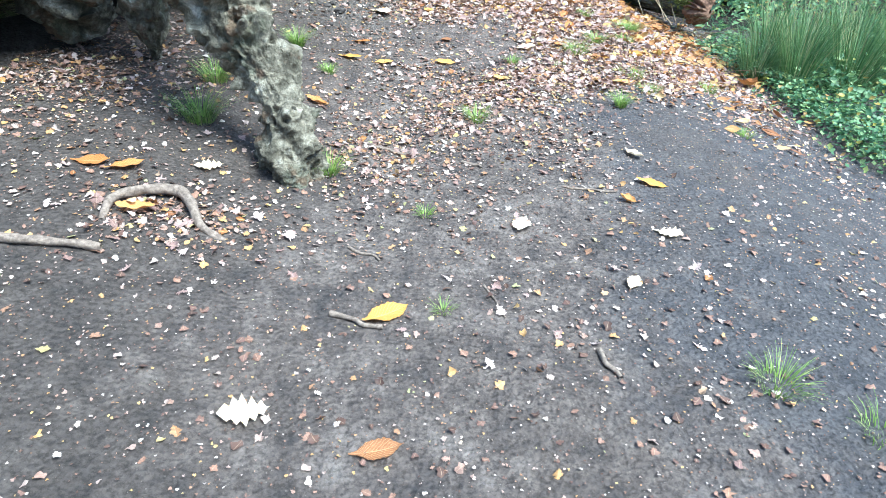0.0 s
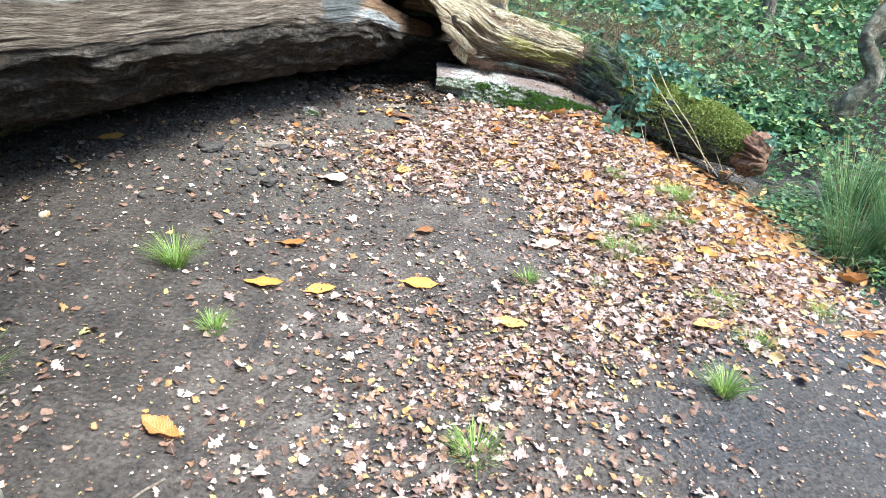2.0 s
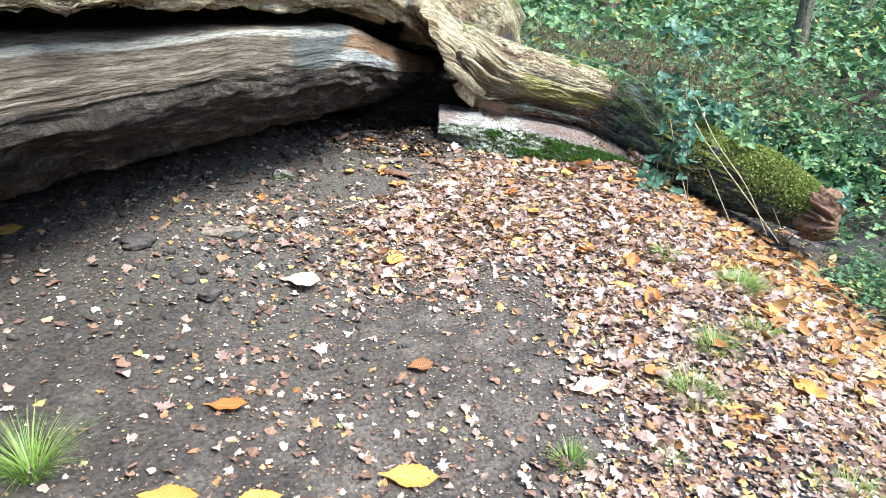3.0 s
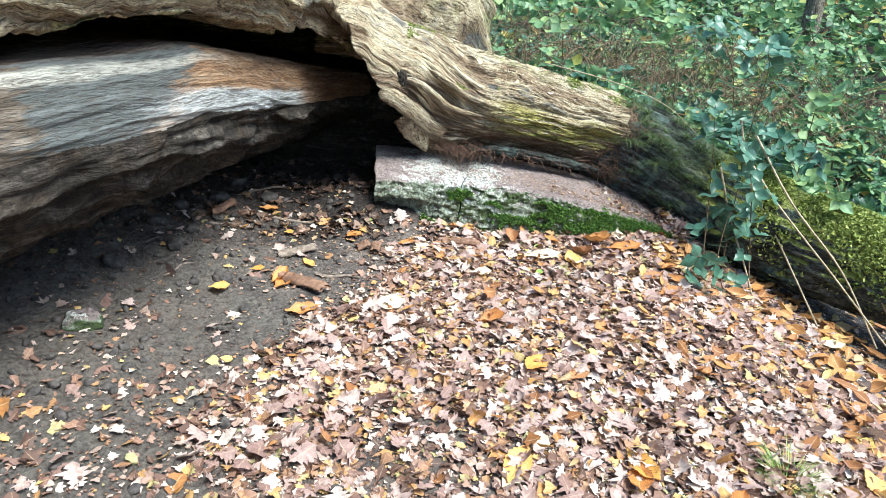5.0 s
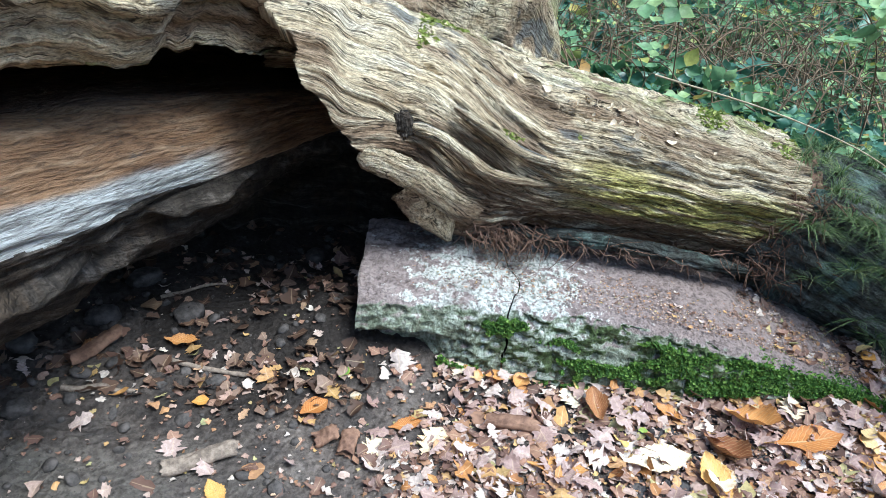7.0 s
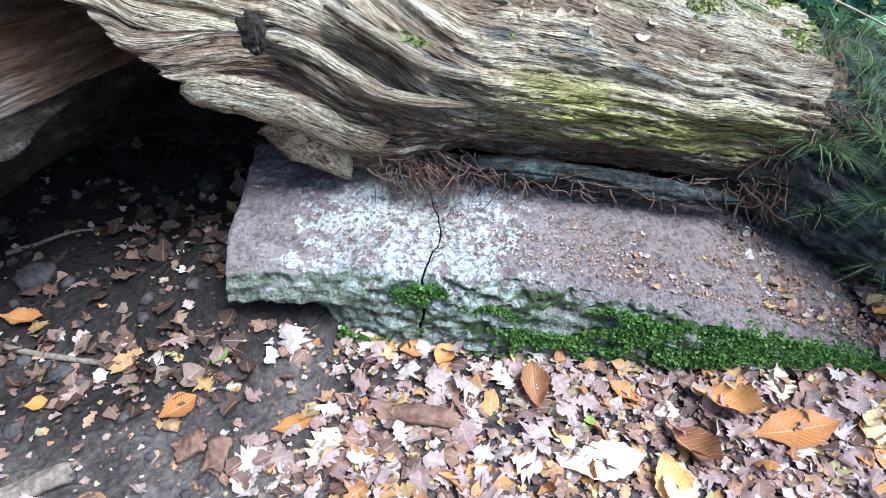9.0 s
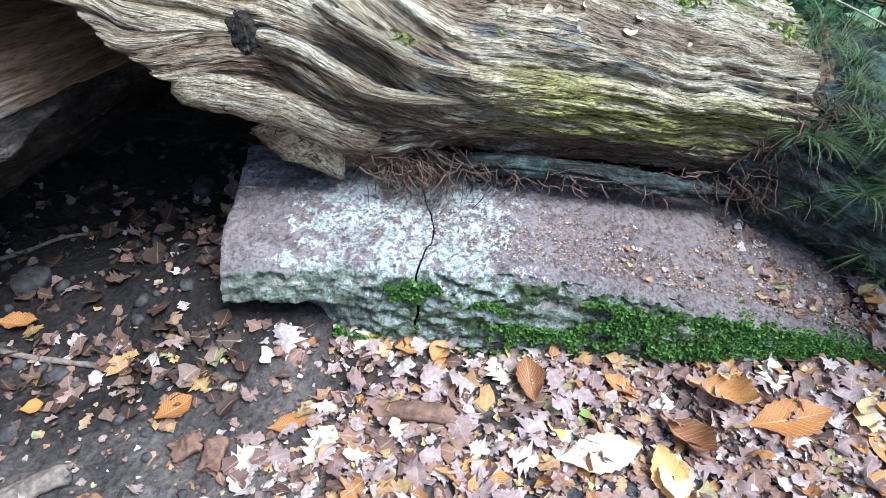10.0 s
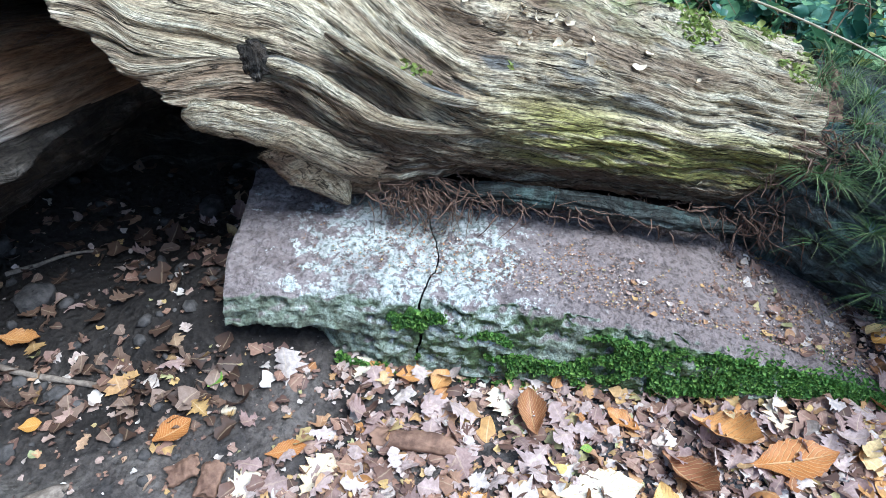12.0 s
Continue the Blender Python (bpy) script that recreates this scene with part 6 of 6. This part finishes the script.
def thicket(name, label, region, top, n, size, mat, seed, canes=160, cane_mat=None):
    """Bramble growth over an area (x0, x1, y0, y1) whose height is top(x, y)."""
    rng = np.random.default_rng(seed)
    x0, x1, y0, y1 = region
    th = thing(name, ((x0 + x1) / 2, (y0 + y1) / 2, float(ground_z((x0 + x1) / 2, (y0 + y1) / 2))), label, "brambles")
    inv = Matrix.Translation(th.location).inverted()
    x, y = rng.uniform(x0, x1, n), rng.uniform(y0, y1, n)
    h = top(x, y) * (0.75 + 0.5 * fbm(x * 1.3, y * 1.3, seed, 3))
    k = h > 0.05
    x, y, h = x[k], y[k], h[k]
    clump = fbm(x * 2.2, y * 2.2, seed + 3.0, 3)
    k = rng.random(len(x)) < 0.35 + 1.0 * sm(0.5 + clump)
    x, y, h = x[k], y[k], h[k]
    z = ground_z(x, y, False) + h * (1 - 0.75 * rng.random(len(x)) ** 1.6)
    v, f, u = trefoils(rng, np.stack([x, y, z], -1), rng.uniform(*size, len(x)))
    me = raw_mesh("leaves", v, f, mat, u)
    me.transform(inv)
    put("leaves", me, th, kind="stuff")
    lines = []
    for i in range(canes):
        a, b = rng.uniform(x0, x1), rng.uniform(y0 + 0.2 * (y1 - y0), y1)
        hh = max(0.15, float(top(np.float64(a), np.float64(b)))) * rng.uniform(0.6, 1.15)
        g = float(ground_z(a, b, False))
        dx, dy = rng.normal(0, 0.4, 2)
        dy = abs(dy) if b < y0 + 0.5 * (y1 - y0) else dy
        lines.append([(a, b, g - 0.03), (a + dx * 0.25, b + dy * 0.25, g + hh * 0.7), (a + dx * 0.7, b + dy * 0.7, g + hh), (a + dx * 1.2, b + dy * 1.2, g + hh * 0.75)])
    me = cane_mesh("cane_tangle", rng, lines, cane_mat or CANE, 0.0045)
    me.transform(inv)
    put("cane_tangle", me, th, "thin brown arching canes", kind="stuff")


def top_near(x, y):
    return sm((y - (9.75 - 0.55 * np.clip(x - 1.8, 0, 2))) / 0.5) * (0.42 + 0.16 * np.clip(y - 9.6, 0, 3)) * sm((x - 0.75) / 0.4)


def top_side(x, y):
    return sm((x - (3.2 + 0.0 * y)) / 0.6) * (0.30 + 0.1 * np.clip(x - 3.4, 0, 3)) + sm((y - 9.0) / 1.0) * 0.2


thicket("bramble_thicket", "tangled green brambles behind the fallen limb", (0.8, 4.6, 9.0, 12.5), top_near, 3000, (0.05, 0.125), GREEN, 41, 620)
thicket("small_leaved_bramble", "small-leaved green growth among the brambles", (0.9, 5.0, 9.2, 12.5), lambda x, y: top_near(x, y) * 1.05, 5200, (0.022, 0.05), GREEN, 47, 120)
thicket("bramble_undergrowth", "darker brambles low among the canes", (0.9, 5.0, 9.2, 13.0), lambda x, y: top_near(x, y) * 0.85, 2600, (0.07, 0.12), DARK_GREEN, 42, 260)
thicket("side_thicket", "low leafy brambles beyond the rushes", (3.0, 8.0, 4.6, 11.0), top_side, 8000, (0.04, 0.075), GREEN, 43, 260)
thicket("far_thicket", "dense brambles farther into the wood", (-1.0, 14.0, 12.0, 24.0), lambda x, y: 0.8 + 0.13 * (y - 12) + 0 * x, 15000, (0.09, 0.17), GREEN, 44, 260)
thicket("east_thicket", "dense brambles along the edge of the wood", (7.5, 16.0, 3.0, 13.0), lambda x, y: 0.8 + 0.15 * (x - 7.5) + 0 * y, 9000, (0.09, 0.16), GREEN, 45, 160)


def bramble_sprig(name, points, leaves, size, seed, mat, label):
    rng = np.random.default_rng(seed)
    th = thing(name, points[0], label, "bramble")
    inv = Matrix.Translation(th.location).inverted()
    p = spline(points, 30)
    g, uv = tube(p, np.linspace(0.004, 0.0018, 30), 6)
    me = grid_mesh("stem", g, uv, CANE, True)
    me.transform(inv)
    put("stem", me, th)
    i = rng.integers(4, 30, leaves)
    at = p[i] + rng.normal(0, 0.055, (leaves, 3))
    for q in at:
        v, f, u = trefoils(rng, q[None], np.array([rng.uniform(*size)]), 0.6)
        me = raw_mesh("leaf", v, f, mat, u)
        me.transform(inv)
        put("leaf", me, th)


def on_ground(x, y, dz=0.0):
    return (x, y, float(ground_z(x, y)) + dz)


for i, (pts, n, mat, words) in enumerate((
    ([on_ground(1.98, 8.36), (1.97, 8.42, 0.50), (1.95, 8.48, 0.80), (1.90, 8.50, 1.10)], 14, DARK_GREEN, "upright blue-green bramble sprig beside the slab"),
    ([on_ground(2.15, 8.45), (2.12, 8.45, 0.55), (2.10, 8.45, 0.80), (1.98, 8.40, 1.02)], 12, DARK_GREEN, "arching bramble sprig with blue-green leaves"),
    ([on_ground(2.05, 8.15), (1.98, 8.12, 0.25), (1.90, 8.08, 0.36), (1.80, 8.05, 0.30)], 8, DARK_GREEN, "low trailing bramble sprig over the litter"),
    ([on_ground(2.6, 9.4), (2.4, 9.3, 1.1), (2.1, 9.15, 1.42), (1.80, 9.0, 1.35)], 16, DARK_GREEN, "long bramble arching over the log"),
    ([on_ground(2.35, 8.9), (2.3, 8.8, 0.9), (2.22, 8.65, 1.25), (2.10, 8.5, 1.38)], 16, DARK_GREEN, "leafy bramble sprig rising above the log"),
    ([on_ground(2.2, 9.6), (2.1, 9.5, 1.1), (1.9, 9.4, 1.40), (1.65, 9.35, 1.42)], 14, GREEN, "fresh green bramble sprig behind the limb"),
    ([on_ground(2.9, 9.1), (2.8, 9.0, 0.8), (2.65, 8.8, 1.1), (2.5, 8.6, 1.15)], 14, GREEN, "fresh green bramble sprig above the moss"),
    ([on_ground(2.75, 8.9), (2.7, 8.75, 0.6), (2.66, 8.5, 0.75), (2.6, 8.3, 0.70)], 10, GREEN, "green bramble sprig trailing over the mossy log"),
    ([on_ground(3.15, 8.4), (3.1, 8.35, 0.4), (3.02, 8.2, 0.58), (2.95, 8.05, 0.52)], 10, GREEN, "green bramble sprig beside the broken log end"),
    ([on_ground(3.3, 8.0), (3.3, 7.95, 0.3), (3.25, 7.85, 0.45), (3.2, 7.75, 0.38)], 9, DARK_GREEN, "low bramble sprig at the broken log end"),
    ([on_ground(2.4, 8.95), (2.42, 8.8, 0.7), (2.44, 8.62, 0.82), (2.46, 8.48, 0.74)], 10, DARK_GREEN, "blue-green bramble sprig over the mossy log"),
    ([on_ground(2.25, 8.30), (2.20, 8.36, 0.45), (2.16, 8.42, 0.72), (2.06, 8.44, 0.95)], 16, DARK_GREEN, "drooping bramble sprig before the barked log"),
    ([on_ground(2.00, 8.22), (2.02, 8.30, 0.30), (2.06, 8.38, 0.50), (2.12, 8.42, 0.62)], 12, DARK_GREEN, "short bramble sprig at the foot of the log"),
    ([on_ground(1.5, 10.0), (1.45, 9.9, 1.0), (1.35, 9.75, 1.35), (1.2, 9.6, 1.42)], 12, GREEN, "green bramble sprig behind the bare limb"),
)):
    bramble_sprig("bramble_sprig", pts, n, (0.065, 0.10), 51 + i, mat, words)

for i, pts in enumerate((
    [(2.20, 8.75, 0.98), (2.27, 8.62, 0.68), (2.40, 8.32, 0.36), (2.52, 8.05, 0.07)], [(2.20, 8.70, 0.86), (2.34, 8.45, 0.62), (2.55, 8.10, 0.34), (2.80, 7.80, 0.03)],
    [(2.72, 8.70, 0.76), (2.70, 8.45, 0.58), (2.76, 8.15, 0.36), (2.86, 7.85, 0.06)], [(2.08, 8.62, 0.74), (2.12, 8.45, 0.50), (2.18, 8.28, 0.28), (2.22, 8.12, 0.08)],
    [(2.30, 8.72, 0.90), (2.42, 8.42, 0.62), (2.60, 8.12, 0.36), (2.74, 7.88, 0.05)], [(1.25, 9.55, 1.10), (1.60, 9.25, 1.06), (1.85, 9.0, 0.99), (2.02, 8.85, 0.86)],
)):
    p = [(*q, (0.0065 if i < 5 else 0.004) - 0.0008 * k) for k, q in enumerate(pts)]
    put("dry_cane", stick_mesh("dry_cane", p, PALE_TWIG, 24, 6, 0.15, i), None, "leafless pale dry bramble cane over the log", "cane", "dry canes")


# ---- trees of the wood ----
def tree(x, y, pts, branches, label, seed, mat=None):
    th = thing("tree", on_ground(x, y, -0.05), label, "tree")
    inv = Matrix.Translation(th.location).inverted()
    for name, line in [("trunk", pts)] + [("branch", b) for b in branches]:
        p = spline(line, 90)
        g, uv = tube(p[:, :3], p[:, 3], 40, lambda s, a: 1 + 0.12 * fbm(s * 4 + seed, np.cos(a), np.sin(a), 3) + 0.06 * ridged(s * 5, np.cos(a) * 4, np.sin(a) * 4 + seed, 2))
        me = grid_mesh(name, g, uv, mat or TREE, True, caps=(0, -1))
        me.transform(inv)
        put(name, me, th)


TREE = bark_material("tree_bark", (0.12, 0.10, 0.08), (0.32, 0.28, 0.22), (0.52, 0.48, 0.40), (0.24, 0.28, 0.18), 0.4)
tree(4.95, 9.5, [(4.95, 9.5, -0.1, 0.13), (4.85, 9.45, 0.5, 0.10), (5.0, 9.4, 0.85, 0.09), (4.85, 9.5, 1.25, 0.09), (5.1, 9.6, 1.9, 0.08), (5.0, 9.8, 3.2, 0.06)],
     [[(4.88, 9.48, 1.2, 0.07), (5.3, 9.3, 1.5, 0.065), (5.9, 9.3, 1.6, 0.05), (6.6, 9.2, 2.0, 0.03)]], "twisted pale-barked small tree in the brambles", 1, STUMP)
for i, (x, y, r, h) in enumerate(((3.2, 16.0, 0.16, 9), (6.2, 14.5, 0.12, 8), (8.5, 17.0, 0.2, 10), (1.0, 18.5, 0.2, 10), (10.5, 12.0, 0.18, 9), (5.0, 20.5, 0.22, 11), (9.5, 8.0, 0.14, 8))):
    rng = random.Random(i)
    lx, ly = rng.uniform(-0.5, 0.5), rng.uniform(-0.5, 0.5)
    g = float(ground_z(x, y))
    tree(x, y, [(x, y, g - 0.2, r * 1.4), (x + lx * 0.1, y, g + 0.6, r), (x + lx * 0.5, y + ly * 0.4, g + h * 0.4, r * 0.85), (x + lx, y + ly, g + h, r * 0.4)], [], "upright woodland tree trunk behind the brambles", i)
